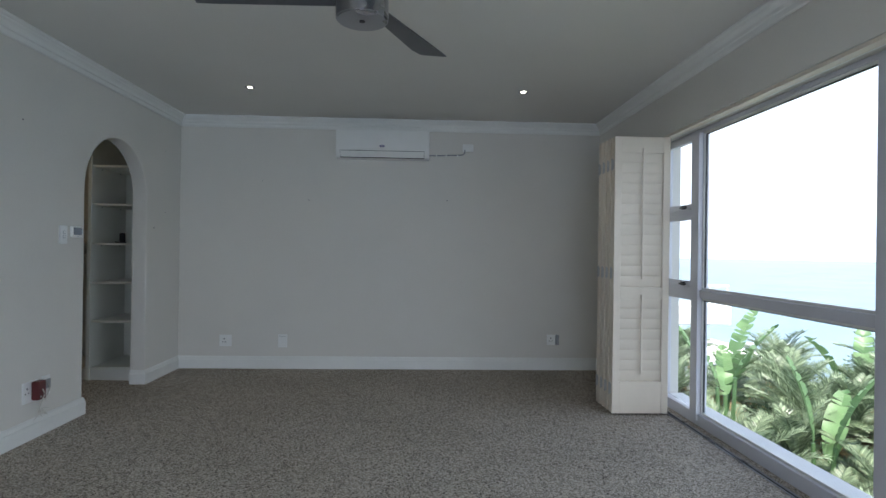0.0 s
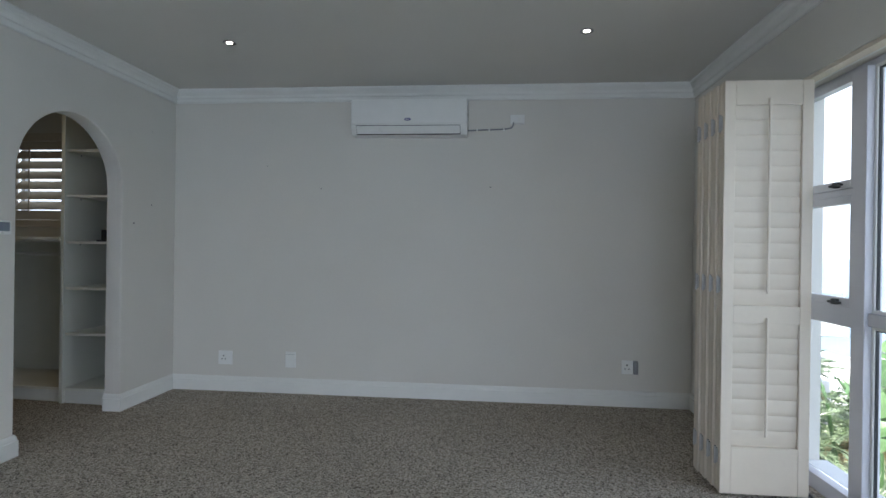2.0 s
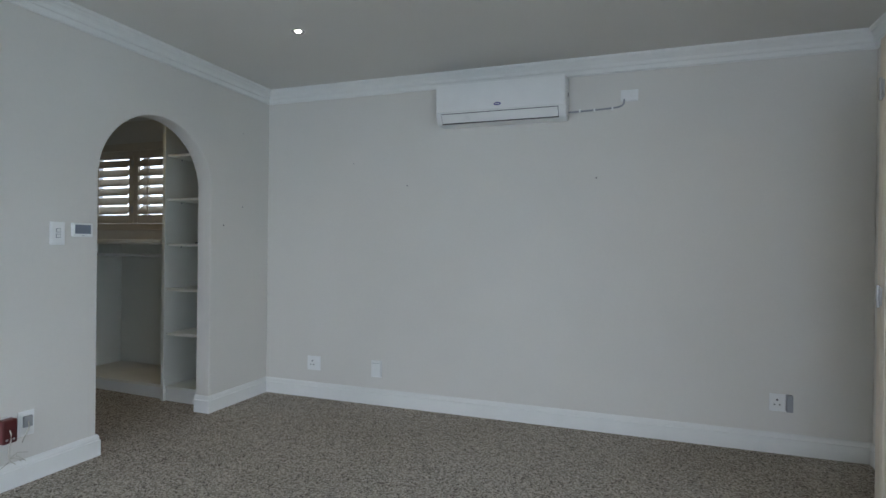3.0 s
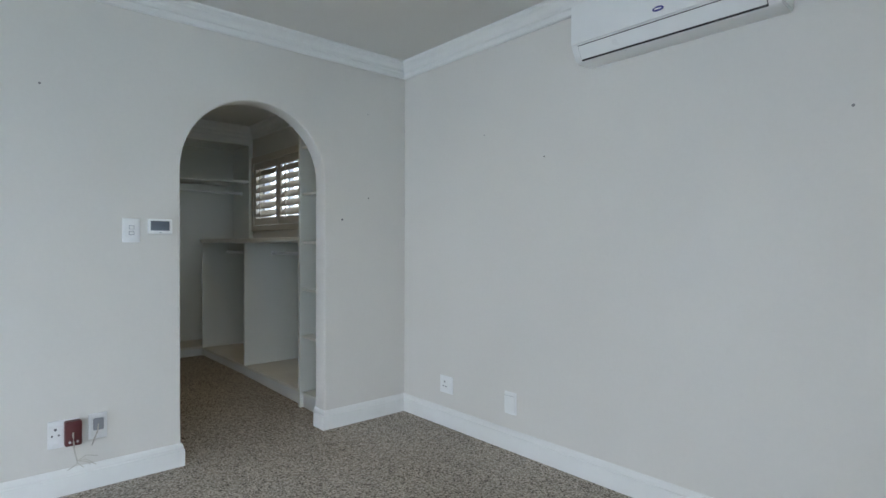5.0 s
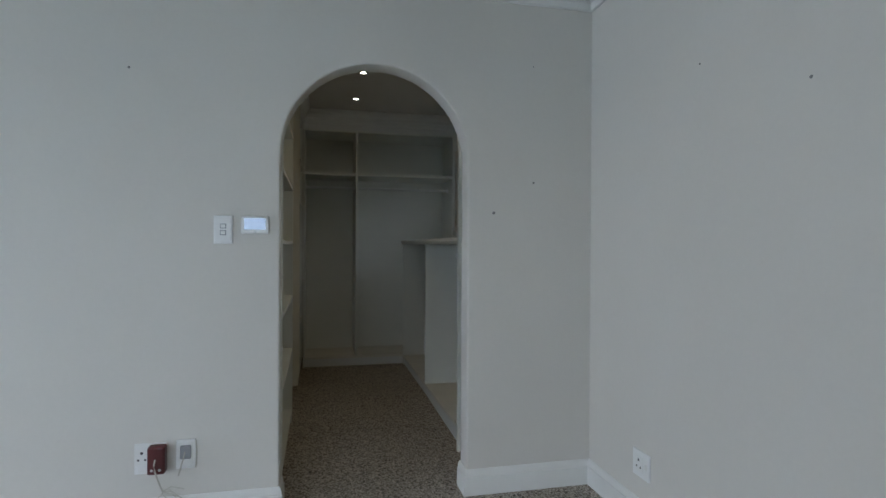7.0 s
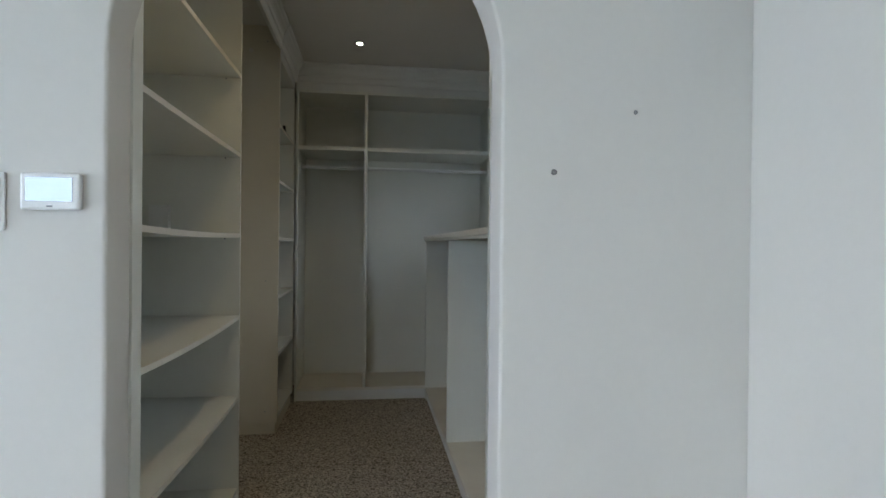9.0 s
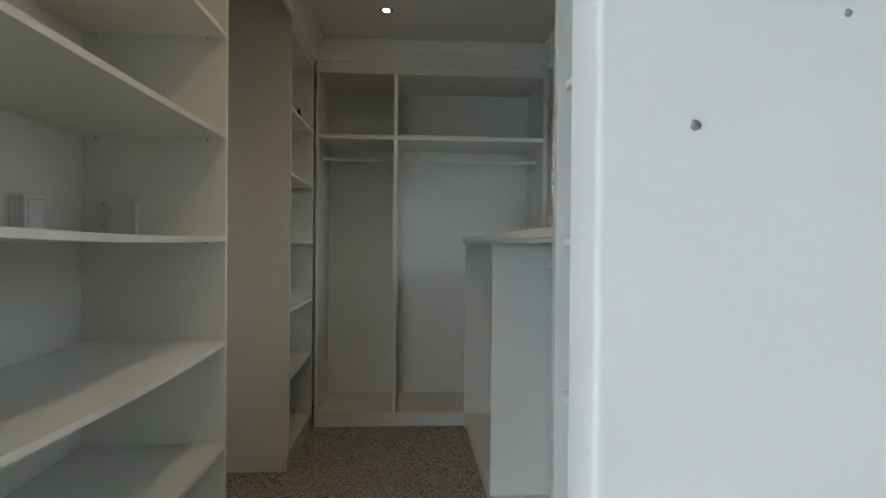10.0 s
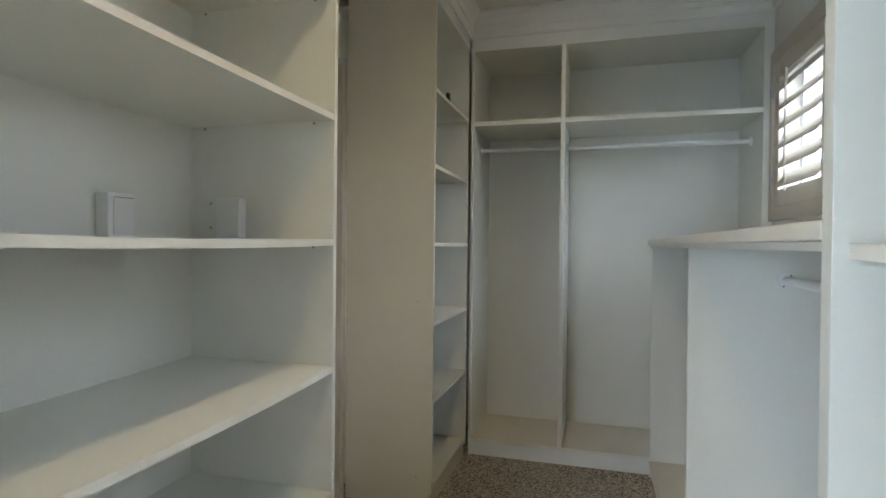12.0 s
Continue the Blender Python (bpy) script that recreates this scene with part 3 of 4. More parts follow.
wall_plate("wall_socket", (4.033, 0.307), 0.130, 0.135, "w", "white wall socket holding a maroon adaptor", "wall socket", double_socket)


def tv_plate(put):
    put("cover", -0.030, 0.030, -0.048, 0.050, 0.009, 0.012, PLASTIC, 0.002)
    put("hood", -0.022, 0.024, -0.018, 0.042, 0.011, 0.026, GREYPLASTIC, 0.005, lab="grey outlet cover")


wall_plate("aerial_plate", (4.178, 0.315), 0.082, 0.130, "w", "white aerial outlet plate with a grey cover", "wall plate", tv_plate)

ad = thing("plug_adaptor", (XL + 0.012, 4.065, 0.25), "maroon plug adaptor with a dangling frayed cord", "adaptor")
part("body", boxed(XL + 0.012, XL + 0.062, 4.032, 4.104, 0.250, 0.372, bevel=0.010, seg=3), MAROON, ad)
for dy in (-0.016, 0.016):
    part("screw", cyl(fresh(), (XL + 0.061, 4.068 + dy, 0.272), (XL + 0.064, 4.068 + dy, 0.272), 0.006, 12), ZINC, ad)
pts = [(XL + 0.062, 4.066, 0.318), (XL + 0.074, 4.064, 0.30), (XL + 0.070, 4.067, 0.27), (XL + 0.05, 4.072, 0.23), (XL + 0.035, 4.080, 0.19), (XL + 0.024, 4.088, 0.160)]
part("cord", tube(fresh(), pts, 0.0035, 6), CORD, ad, "cream cord", smooth=True)
random.seed(5)
for k in range(7):
    ay, az = 4.088, 0.162
    by, bz = 4.088 + random.uniform(-0.06, 0.09), 0.140 + random.uniform(-0.016, 0.034)
    mid = ((ay + by) / 2 + random.uniform(-0.02, 0.02), (az + bz) / 2 + random.uniform(0.0, 0.02))
    part("loose_wire", tube(fresh(), [(XL + 0.024, ay, az), (XL + 0.03, *mid), (XL + 0.021 + 0.01 * random.random(), by, bz)], 0.002, 5), CORD, ad)
pts = [(XL + 0.024, 4.178, 0.33), (XL + 0.040, 4.172, 0.30), (XL + 0.030, 4.160, 0.26), (XL + 0.022, 4.150, 0.225)]
part("aerial_lead", tube(fresh(), pts, 0.003, 6), CORD, ad, smooth=True)


def wall_plug(at, side, r=0.006):
    u, z = at
    p = (u, YF - 0.001, z) if side == "n" else (XL + 0.001, u, z)
    th = thing("wall_plug", p, "small dark filled screw hole in the painted wall", "screw hole", "screw holes")
    n = Vector((0, -1, 0)) if side == "n" else Vector((1, 0, 0))
    bm = cyl(fresh(), Vector(p), Vector(p) + n * 0.003, r, 9, r * 0.6)
    for v in bm.verts:
        v.co += Vector((noise.noise(v.co * 400), noise.noise(v.co * 300 + Vector((3, 1, 2))), noise.noise(v.co * 350 + Vector((7, 1, 5))))) * r * 0.25
    part("filler", bm, PUTTY, th)


for u, z, r in ((-1.215, 1.752, 0.006), (0.222, 1.768, 0.006), (-1.692, 1.944, 0.004)):
    wall_plug((u, z), "n", r)
for u, z, r in ((5.831, 1.578, 0.006), (5.617, 1.420, 0.008), (3.942, 2.025, 0.006), (5.826, 2.174, 0.003)):
    wall_plug((u, z), "w", r)


# ---- dressing room shell ----
bm = fresh()
WZ0, WZ1, WXA, WXB = 1.46, 2.17, -5.385, -3.455
box(bm, CX, XLB - 0.002, CN, CN + 0.2, 0, WZ0)
box(bm, CX, XLB - 0.002, CN, CN + 0.2, WZ1, H)
box(bm, CX, WXA, CN, CN + 0.2, WZ0, WZ1)
box(bm, WXB, XLB - 0.002, CN, CN + 0.2, WZ0, WZ1)
structure("wall_1", bm, WALL, "off-white dressing room wall with a small window", "wall")
structure("wall_2", boxed(CX - 0.2, CX, CS - 0.12, CN + 0.2, 0, H), WALL, "off-white dressing room end wall", "wall")
bm = fresh()
box(bm, CX, -4.72, CS - 0.12, CS, 0, H)
box(bm, -3.80, XLB - 0.002, CS - 0.12, CS, 0, H)
box(bm, -4.72, -3.80, CS - 0.12, CS, 2.12, H)
structure("wall_3", bm, WALL, "off-white dressing room wall with a doorway", "wall")
dr = thing("door_1", (-4.2, CS - 0.08, 0.0), "white closed sliding door in a metal-edged frame", "door", kind="structure")
part("door_leaf", boxed(-4.719, -3.801, CS - 0.10, CS - 0.06, -0.05, 2.119, bevel=0.002), TRIM, dr)
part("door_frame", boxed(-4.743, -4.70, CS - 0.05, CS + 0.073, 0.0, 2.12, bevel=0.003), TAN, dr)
part("door_frame", boxed(-4.743, -4.698, CS - 0.05, CS + 0.073, 2.12, 2.15, bevel=0.003), ALU, dr)
part("door_frame", boxed(-4.698, -3.79, CS - 0.05, CS + 0.012, 2.12, 2.15, bevel=0.003), ALU, dr)


# ---- fitted cupboards ----
def shelf_board(x0, x1, y0, y1, ztop, th=0.018, sag=0.0):
    """A shelf along x whose middle may hang lower."""
    bm = fresh()
    n = 12
    rows = []
    for i in range(n + 1):
        u = i / n
        s = 4 * u * (1 - u)
        x, dz = x0 + (x1 - x0) * u, -sag * s
        rows.append([bm.verts.new((x, y, ztop + dz + h)) for y, h in ((y0, -th), (y1, -th), (y1, 0), (y0, 0))])
    for a, b in zip(rows, rows[1:]):
        for k in range(4):
            bm.faces.new((a[k], a[(k + 1) % 4], b[(k + 1) % 4], b[k]))
    bm.faces.new(rows[0])
    bm.faces.new(rows[-1][::-1])
    return bm


def screw_cap(parent, p, n, r=0.0035):
    part("shelf_pin", cyl(fresh(), Vector(p), Vector(p) + Vector(n) * 0.004, r, 8), GREYPLASTIC, parent)


LEVELS = [0.542, 0.908, 1.279, 1.642, 2.000]


def left_shelves():
    x0, x1, yf, yb = -3.800, -2.697, 4.580, CS + 0.004
    u = thing("open_shelf_unit", ((x0 + x1) / 2, (yf + yb) / 2, 0), "white melamine open shelf unit beside the arch", "shelf unit")
    part("side_panel", boxed(x0, x0 + 0.018, yb, yf, 0, 2.47, bevel=0.001), MELAMINE, u)
    part("side_panel", boxed(x1 - 0.018, XLB - 0.003, yb, yf, 0, 2.47, bevel=0.001), MELAMINE, u)
    part("back_panel", boxed(x0 + 0.018, x1 - 0.018, yb, yb + 0.004, 0.1, 2.47), MELAMINE, u)
    part("plinth", boxed(x0 + 0.018, x1 - 0.018, yf - 0.05, yf - 0.034, 0, 0.105, bevel=0.001), MELAMINE, u)
    part("bottom_board", boxed(x0 + 0.018, x1 - 0.018, yb + 0.004, yf - 0.002, 0.105, 0.123, bevel=0.001), MELAMINE, u)
    part("top_board", boxed(x0 + 0.018, x1 - 0.018, yb + 0.004, yf, 2.36, 2.378, bevel=0.001), MELAMINE, u)
    for z, s in zip(LEVELS, (0.013, 0.011, 0.006, 0.002, 0.002)):
        sh = part("shelf", shelf_board(x0 + 0.019, x1 - 0.019, yb + 0.005, yf - 0.003, z, sag=s), MELAMINE, u)
        part("edge_strip", shelf_board(x0 + 0.019, x1 - 0.019, yf - 0.003, yf - 0.001, z, sag=s), EDGE, sh)
        for y in (4.135, 4.515):
            screw_cap(u, (x0 + 0.018, y, z - 0.024), (1, 0, 0))
            screw_cap(u, (x1 - 0.018, y, z - 0.024), (-1, 0, 0))
    return u


left_shelves()
bx = thing("switch_box", (-3.48, CS + 0.008, 1.279), "white plastic surface-mounted switch box above a shelf", "switch box")
part("housing", boxed(-3.520, -3.438, CS + 0.008, CS + 0.050, 1.272, 1.392, bevel=0.004), PLASTIC, bx)
part("rocker", boxed(-3.512, -3.452, CS + 0.050, CS + 0.053, 1.285, 1.378, bevel=0.001), PLASTIC, bx)
part("seam", boxed(-3.512, -3.452, CS + 0.0525, CS + 0.0545, 1.379, 1.381), GREYPLASTIC, bx)
bx = thing("junction_box", (-3.782, 4.20, 1.278), "white plastic junction box on the shelf side panel", "junction box")
part("housing", boxed(-3.782, -3.750, 4.20, 4.285, 1.279, 1.400, bevel=0.004), PLASTIC, bx)
part("back_plate", boxed(-3.782, -3.777, 4.120, 4.20, 1.279, 1.398, bevel=0.001), MELAMINE, bx)
for z in (1.312, 1.386):
    part("screw", cyl(fresh(), (-3.777, 4.163, z), (-3.774, 4.163, z), 0.004, 8), GREYPLASTIC, bx)


def tower():
    x0, x1, yf, yb = -5.430, -4.744, 4.595, CS + 0.004
    u = thing("tall_shelf_tower", ((x0 + x1) / 2, (yf + yb) / 2, 0), "tall cream-white shelf tower with five open shelves", "shelf unit")
    part("side_panel", boxed(x1 - 0.018, x1, yb + 0.07, yf, 0.105, H - 0.002, bevel=0.001), ALMOND, u, "almond end panel")
    part("side_panel", boxed(x0, x0 + 0.018, yb, yf, 0.105, H - 0.002, bevel=0.001), MELAMINE, u)
    part("fascia", boxed(x0 + 0.019, x1 - 0.019, yf - 0.009, yf - 0.001, 2.419, H - 0.002), TRIM, u)
    part("back_panel", boxed(x0 + 0.018, x1 - 0.018, yb, yb + 0.004, 0.1, 2.47), MELAMINE, u)
    part("plinth", boxed(x0 + 0.01, x1 - 0.006, yb + 0.07, yf - 0.012, 0, 0.105, bevel=0.001), ALMOND, u)
    part("bottom_board", boxed(x0 + 0.018, x1 - 0.018, yb + 0.004, yf - 0.001, 0.125, 0.145, bevel=0.001), MELAMINE, u)
    part("top_board", boxed(x0 + 0.018, x1 - 0.018, yb + 0.004, yf, 2.40, 2.418, bevel=0.001), MELAMINE, u)
    for z in (0.542, 0.905, 1.276, 1.640, 1.994):
        sh = part("shelf", shelf_board(x0 + 0.019, x1 - 0.019, yb + 0.005, yf - 0.003, z, sag=0.002), MELAMINE, u)
        part("edge_strip", shelf_board(x0 + 0.019, x1 - 0.019, yf - 0.003, yf - 0.001, z, sag=0.002), EDGE, sh)
    for z in (0.18, 1.0, 2.5):
        screw_cap(u, (x1, 4.52, z), (1, 0, 0), 0.003)
    part("filler_patch", cyl(fresh(), (x1, 4.42, 2.44), (x1 + 0.0015, 4.42, 2.44), 0.014, 12), EDGE, u)
    return u


tower()
ck = thing("small_black_clip", (-5.00, 4.583, 1.994), "small black plastic clip lying on a shelf", "clip")
part("base", boxed(-5.02, -4.985, 4.573, 4.595, 1.995, 2.003, bevel=0.002), SHADOWGAP, ck)
part("jaw", boxed(-5.02, -4.990, 4.576, 4.592, 2.003, 2.032, bevel=0.003), SHADOWGAP, ck)


def rail_flange(parent, p, n):
    n = Vector(n)
    p = Vector(p)
    part("flange", cyl(fresh(), p, p + n * 0.012, 0.024, 18), PLASTIC, parent, smooth=True)


def wardrobe():
    xf, xb, y0, y1 = -5.445, -5.932, 4.622, 6.165
    u = thing("open_wardrobe", ((xf + xb) / 2, (y0 + y1) / 2, 0), "white open wardrobe with two hanging bays and a top shelf", "wardrobe")
    yd0, yd1 = 5.118, 5.141
    yr = 6.124
    part("side_panel", boxed(xb, xf - 0.003, y0 - 0.018, y0, 0.0, 2.47, bevel=0.001), MELAMINE, u)
    part("side_panel", boxed(xb, xf, yr, CN - 0.001, 0.0, 2.47, bevel=0.001), MELAMINE, u)
    part("divider", boxed(xb + 0.006, xf, yd0, yd1, 0.135, 2.388, bevel=0.001), MELAMINE, u)
    part("back_panel", boxed(xb, xb + 0.005, y0, yr, 0.1, 2.47), MELAMINE, u)
    part("bottom_board", boxed(xb + 0.005, xf - 0.002, y0, yr, 0.113, 0.135, bevel=0.001), EDGE, u)
    part("plinth", boxed(xf - 0.03, xf - 0.012, y0, yr, 0, 0.113, bevel=0.001), TRIM, u)
    part("top_board", boxed(xb + 0.005, xf, y0, yr, 2.388, 2.406, bevel=0.001), MELAMINE, u)
    for a, b in ((y0, yd0), (yd1, yr)):
        part("shelf", boxed(xb + 0.005, xf - 0.002, a + 0.001, b - 0.001, 1.955, 1.982, bevel=0.001), MELAMINE, u)
        xr_, zr = -5.66, 1.848
        r = part("hanging_rail", cyl(fresh(), (xr_, a, zr), (xr_, b, zr), 0.0125, 16), PLASTIC, u, "white hanging rail", smooth=True)
        rail_flange(r, (xr_, a, zr), (0, 1, 0))
        rail_flange(r, (xr_, b, zr), (0, -1, 0))
    part("fascia", boxed(xf - 0.02, xf - 0.001, y0, CN, 2.407, H - 0.001), TRIM, u)
    return u


wardrobe()


def hanging_unit():
    x0, x1, yf, yb = -5.440, -3.107, 5.602, 6.165
    u = thing("hanging_unit", ((x0 + x1) / 2, (yf + yb) / 2, 0), "low white hanging unit with open bays below the window", "wardrobe")
    part("side_panel", boxed(x0, x0 + 0.018, yf, yb, 0.0, 1.262, bevel=0.001), MELAMINE, u)
    part("side_panel", boxed(x1 - 0.018, x1, yf, yb, 0.0, 1.262, bevel=0.001), MELAMINE, u)
    xd = -4.240
    part("divider", boxed(xd - 0.018, xd, yf, yb - 0.005, 0.125, 1.262, bevel=0.001), MELAMINE, u)
    part("back_panel", boxed(x0 + 0.018, x1 - 0.018, yb - 0.005, yb, 0.1, 1.262), MELAMINE, u)
    part("bottom_board", boxed(x0 + 0.018, x1 - 0.018, yf + 0.002, yb - 0.005, 0.105, 0.125, bevel=0.001), EDGE, u)
    part("plinth", boxed(x0 + 0.018, x1 - 0.018, yf + 0.012, yf + 0.028, 0, 0.105, bevel=0.001), TRIM, u)
    for a, b in ((xd, x1 - 0.018), (x0 + 0.018, xd - 0.018)):
        r = part("hanging_rail", cyl(fresh(), (a, 5.877, 1.166), (b, 5.877, 1.166), 0.0145, 16), PLASTIC, u, "pale grey hanging rail", smooth=True)
        for p, n in (((a, 5.877, 1.166), (1, 0, 0)), ((b, 5.877, 1.166), (-1, 0, 0))):
            rail_flange(r, p, n)
            for dz in (-0.017, 0.017):
                q = Vector(p) + Vector((0, dz * 0.6, dz)) + Vector(n) * 0.012
                part("screw", cyl(fresh(), q, q + Vector(n) * 0.002, 0.003, 8), GREYPLASTIC, r)
    return u


hanging_unit()
ct = thing("countertop", (-4.3, 5.88, 1.263), "pale laminate countertop with a lipped front edge", "countertop")
part("slab", boxed(-5.438, -3.122, 5.580, 6.166, 1.277, 1.303, bevel=0.003), EDGE, ct)
part("lip", boxed(-5.438, -3.111, 5.590, 5.620, 1.2635, 1.2765, bevel=0.001), EDGE, ct)


def right_shelves():
    x0, x1, yf, yb = -3.105, -2.697, 5.590, 6.165
    u = thing("open_shelf_unit", ((x0 + x1) / 2, (yf + yb) / 2, 0), "narrow white open shelf unit behind the arch", "shelf unit")
    part("side_panel", boxed(x0, x0 + 0.030, yf - 0.014, yb, 0, H - 0.002, bevel=0.001), MELAMINE, u)
    part("side_panel", boxed(x1 - 0.018, XLB - 0.003, yf, yb, 0, H - 0.002, bevel=0.001), MELAMINE, u)
    part("back_panel", boxed(x0 + 0.03, x1 - 0.018, yb - 0.005, yb, 0.1, 2.47), MELAMINE, u)
    part("plinth", boxed(x0 + 0.03, x1 - 0.018, yf + 0.012, yf + 0.028, 0, 0.105, bevel=0.001), TRIM, u)
    part("bottom_board", boxed(x0 + 0.03, x1 - 0.018, yf + 0.002, yb - 0.005, 0.105, 0.125, bevel=0.001), MELAMINE, u)
    for z in (0.556, 0.914, 1.274, 1.638, 1.992):
        sh = part("shelf", shelf_board(x0 + 0.031, x1 - 0.019, yf + 0.006, yb - 0.006, z, sag=0.003), MELAMINE, u)
        part("edge_strip", shelf_board(x0 + 0.031, x1 - 0.019, yf + 0.003, yf + 0.006, z, sag=0.003), EDGE, sh)
        for y in (5.74, 6.05):
            screw_cap(u, (x0 + 0.030, y, z - 0.028), (1, 0, 0), 0.006)
    part("top_board", boxed(x0 + 0.03, x1 - 0.018, yf + 0.002, yb - 0.005, 2.388, 2.406), MELAMINE, u)
    part("fascia", boxed(x0 + 0.03, x1 - 0.018, yf, yf + 0.018, 2.40, H - 0.001), TRIM, u)
    return u


right_shelves()
ck = thing("small_black_adaptor", (-2.93, 5.82, 1.275), "small black plastic adaptor standing on the narrow shelf", "adaptor")
part("base", boxed(-2.985, -2.895, 5.80, 5.835, 1.2745, 1.288, bevel=0.003), SHADOWGAP, ck)
part("body", boxed(-2.945, -2.900, 5.803, 5.832, 1.288, 1.372, bevel=0.005), SHADOWGAP, ck)

fb = thing("bulkhead", (-3.9, 4.60, 2.47), "white fascia board above the shelf units", "fascia", kind="structure")
part("board", boxed(-5.430, XLB - 0.003, 4.574, 4.592, 2.478, H - 0.001), TRIM, fb)
structure("cornice_2", sweep(fresh(), [(XLB, 4.593), (XLB, 5.575), (-3.106, 5.575), (-3.106, CN), (-5.444, CN), (-5.444, 4.597), (-4.738, 4.597), (-4.738, 4.593)],
                             [(d, H - 0.001 + z * 1.25) for d, z in CORNICE], closed=True), TRIM, "white stepped plaster cornice over the cupboards", "cornice")


# ---- small shuttered window ----
w2 = thing("window_2", (-4.55, CN + 0.1, WZ0), "small window behind louvred shutters", "window", kind="structure")
f = fresh()
box(f, WXA, WXB, CN + 0.10, CN + 0.15, WZ0, WZ0 + 0.04)
box(f, WXA, WXB, CN + 0.10, CN + 0.15, WZ1 - 0.04, WZ1)
for xx in (WXA, -4.74, -4.10, WXB - 0.04):
    box(f, xx, xx + 0.04, CN + 0.10, CN + 0.15, WZ0 + 0.04, WZ1 - 0.04)
part("window_frame", f, ALU, w2)
pn = part("pane", boxed(WXA + 0.03, WXB - 0.03, CN + 0.122, CN + 0.127, WZ0 + 0.03, WZ1 - 0.03), GLASS, w2)
pn.visible_shadow = False
sf = fresh()
for q in ((WXA - 0.05, WXA, 1.40, 2.24), (WXB, WXB + 0.05, 1.40, 2.24), (WXA, WXB, 1.40, 1.462), (WXA, WXB, 2.17, 2.24)):
    box(sf, q[0], q[1], CN - 0.022, CN - 0.001, q[2], q[3], 0.003)
# same cream as the large shutters, with its shade put into the colour
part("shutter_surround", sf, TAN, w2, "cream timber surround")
for k in range(3):
    xa = WXA + 0.004 + 0.642 * k
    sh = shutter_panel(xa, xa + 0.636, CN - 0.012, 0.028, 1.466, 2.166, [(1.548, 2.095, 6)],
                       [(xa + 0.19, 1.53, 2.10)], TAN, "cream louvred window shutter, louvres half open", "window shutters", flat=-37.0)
    for z in (1.60, 2.04):
        hinge(sh, xa - 0.004, CN - 0.026, z, 0.005, 0.035, (xa - 0.02, xa + 0.012, CN - 0.0245, CN - 0.0215, z - 0.030, z + 0.030))


# ---- outdoors ----
bm = fresh()
n = 60
ring = [0, 6, 12, 20, 30, 45, 70, 120, 300, 900, 2500, 4900]
gv = []
for r in ring:
    row = []
    for i in range(n):
        a = 2 * math.pi * i / n
        x, y = 3 + r * math.cos(a), 6 + r * math.sin(a)
        z = -2.6 - max(0.0, r - 6) * 0.42 if r <= 70 else -46.0
        row.append(bm.verts.new((x, y, max(z, -46.0))))
    gv.append(row)
for a, b in zip(gv[1:], gv[2:]):
    for i in range(n):
        bm.faces.new((a[i], a[(i + 1) % n], b[(i + 1) % n], b[i]))
bm.faces.new(gv[1])
for v in gv[0]:
    bm.verts.remove(v)
structure("ground", bm, SOIL, "steep garden slope of soil and leaf litter", "ground", smooth=True)
bm = fresh()
vs = [bm.verts.new((4800 * math.cos(2 * math.pi * i / 96), 4800 * math.sin(2 * math.pi * i / 96), -38.0)) for i in range(96)]
bm.faces.new(vs)
structure("water", bm, SEA, "pale turquoise sea under a hazy sky", "sea")

bm = fresh()
lo, hi = [], []
for i in range(96):
    c, s = 4700 * math.cos(2 * math.pi * i / 96), 4700 * math.sin(2 * math.pi * i / 96)
    lo.append(bm.verts.new((c, s, -37.0)))
    hi.append(bm.verts.new((c, s, 3400.0)))
for i in range(96):
    bm.faces.new((lo[i], lo[(i + 1) % 96], hi[(i + 1) % 96], hi[i]))
structure("backdrop", bm, HAZE, "bright white hazy sky at the horizon", "sky")


def leaflet(bm, p, d, up, length, width, droop=0.2):
    """A narrow pointed blade with a folded middle."""
    d, up = d.normalized(), up.normalized()
    s = d.cross(up).normalized()
    a = bm.verts.new(p)
    m = p + d * length * 0.45 - Vector((0, 0, droop * length * 0.15))
    e = bm.verts.new(p + d * length - Vector((0, 0, droop * length)))
    l, r = bm.verts.new(m + s * width * 0.5 + up * width * 0.15), bm.verts.new(m - s * width * 0.5 + up * width * 0.15)
    c = bm.verts.new(m)
    bm.faces.new((a, l, c)), bm.faces.new((a, c, r)), bm.faces.new((l, e, c)), bm.faces.new((c, e, r))


def frond_mesh(bm, base, yaw, rise, length, n=54, lw=0.035, ll=0.34, bend=0.85):
    pts = []
    p, ang = Vector(base), rise
    step = length / n
    for i in range(n + 1):
        pts.append(p.copy())
        p = p + Vector((math.cos(yaw) * math.cos(ang), math.sin(yaw) * math.cos(ang), math.sin(ang))) * step
        ang -= bend / n * (0.3 + 1.3 * i / n)
    tube(bm, pts[::3] + [pts[-1]], 0.008, 4)
    for i in range(3, n):
        d = (pts[min(i + 1, n)] - pts[i - 1]).normalized()
        s = d.cross(Vector((0, 0, 1))).normalized()
        up = s.cross(d)
        k = math.sin(math.pi * (i / n) ** 0.8)
        for side in (-1, 1):
            leaflet(bm, pts[i], s * side + d * 0.95 + up * random.uniform(0.1, 0.55), up, ll * (0.35 + 0.65 * k) * random.uniform(0.85, 1.1), lw, random.uniform(0.0, 0.16))


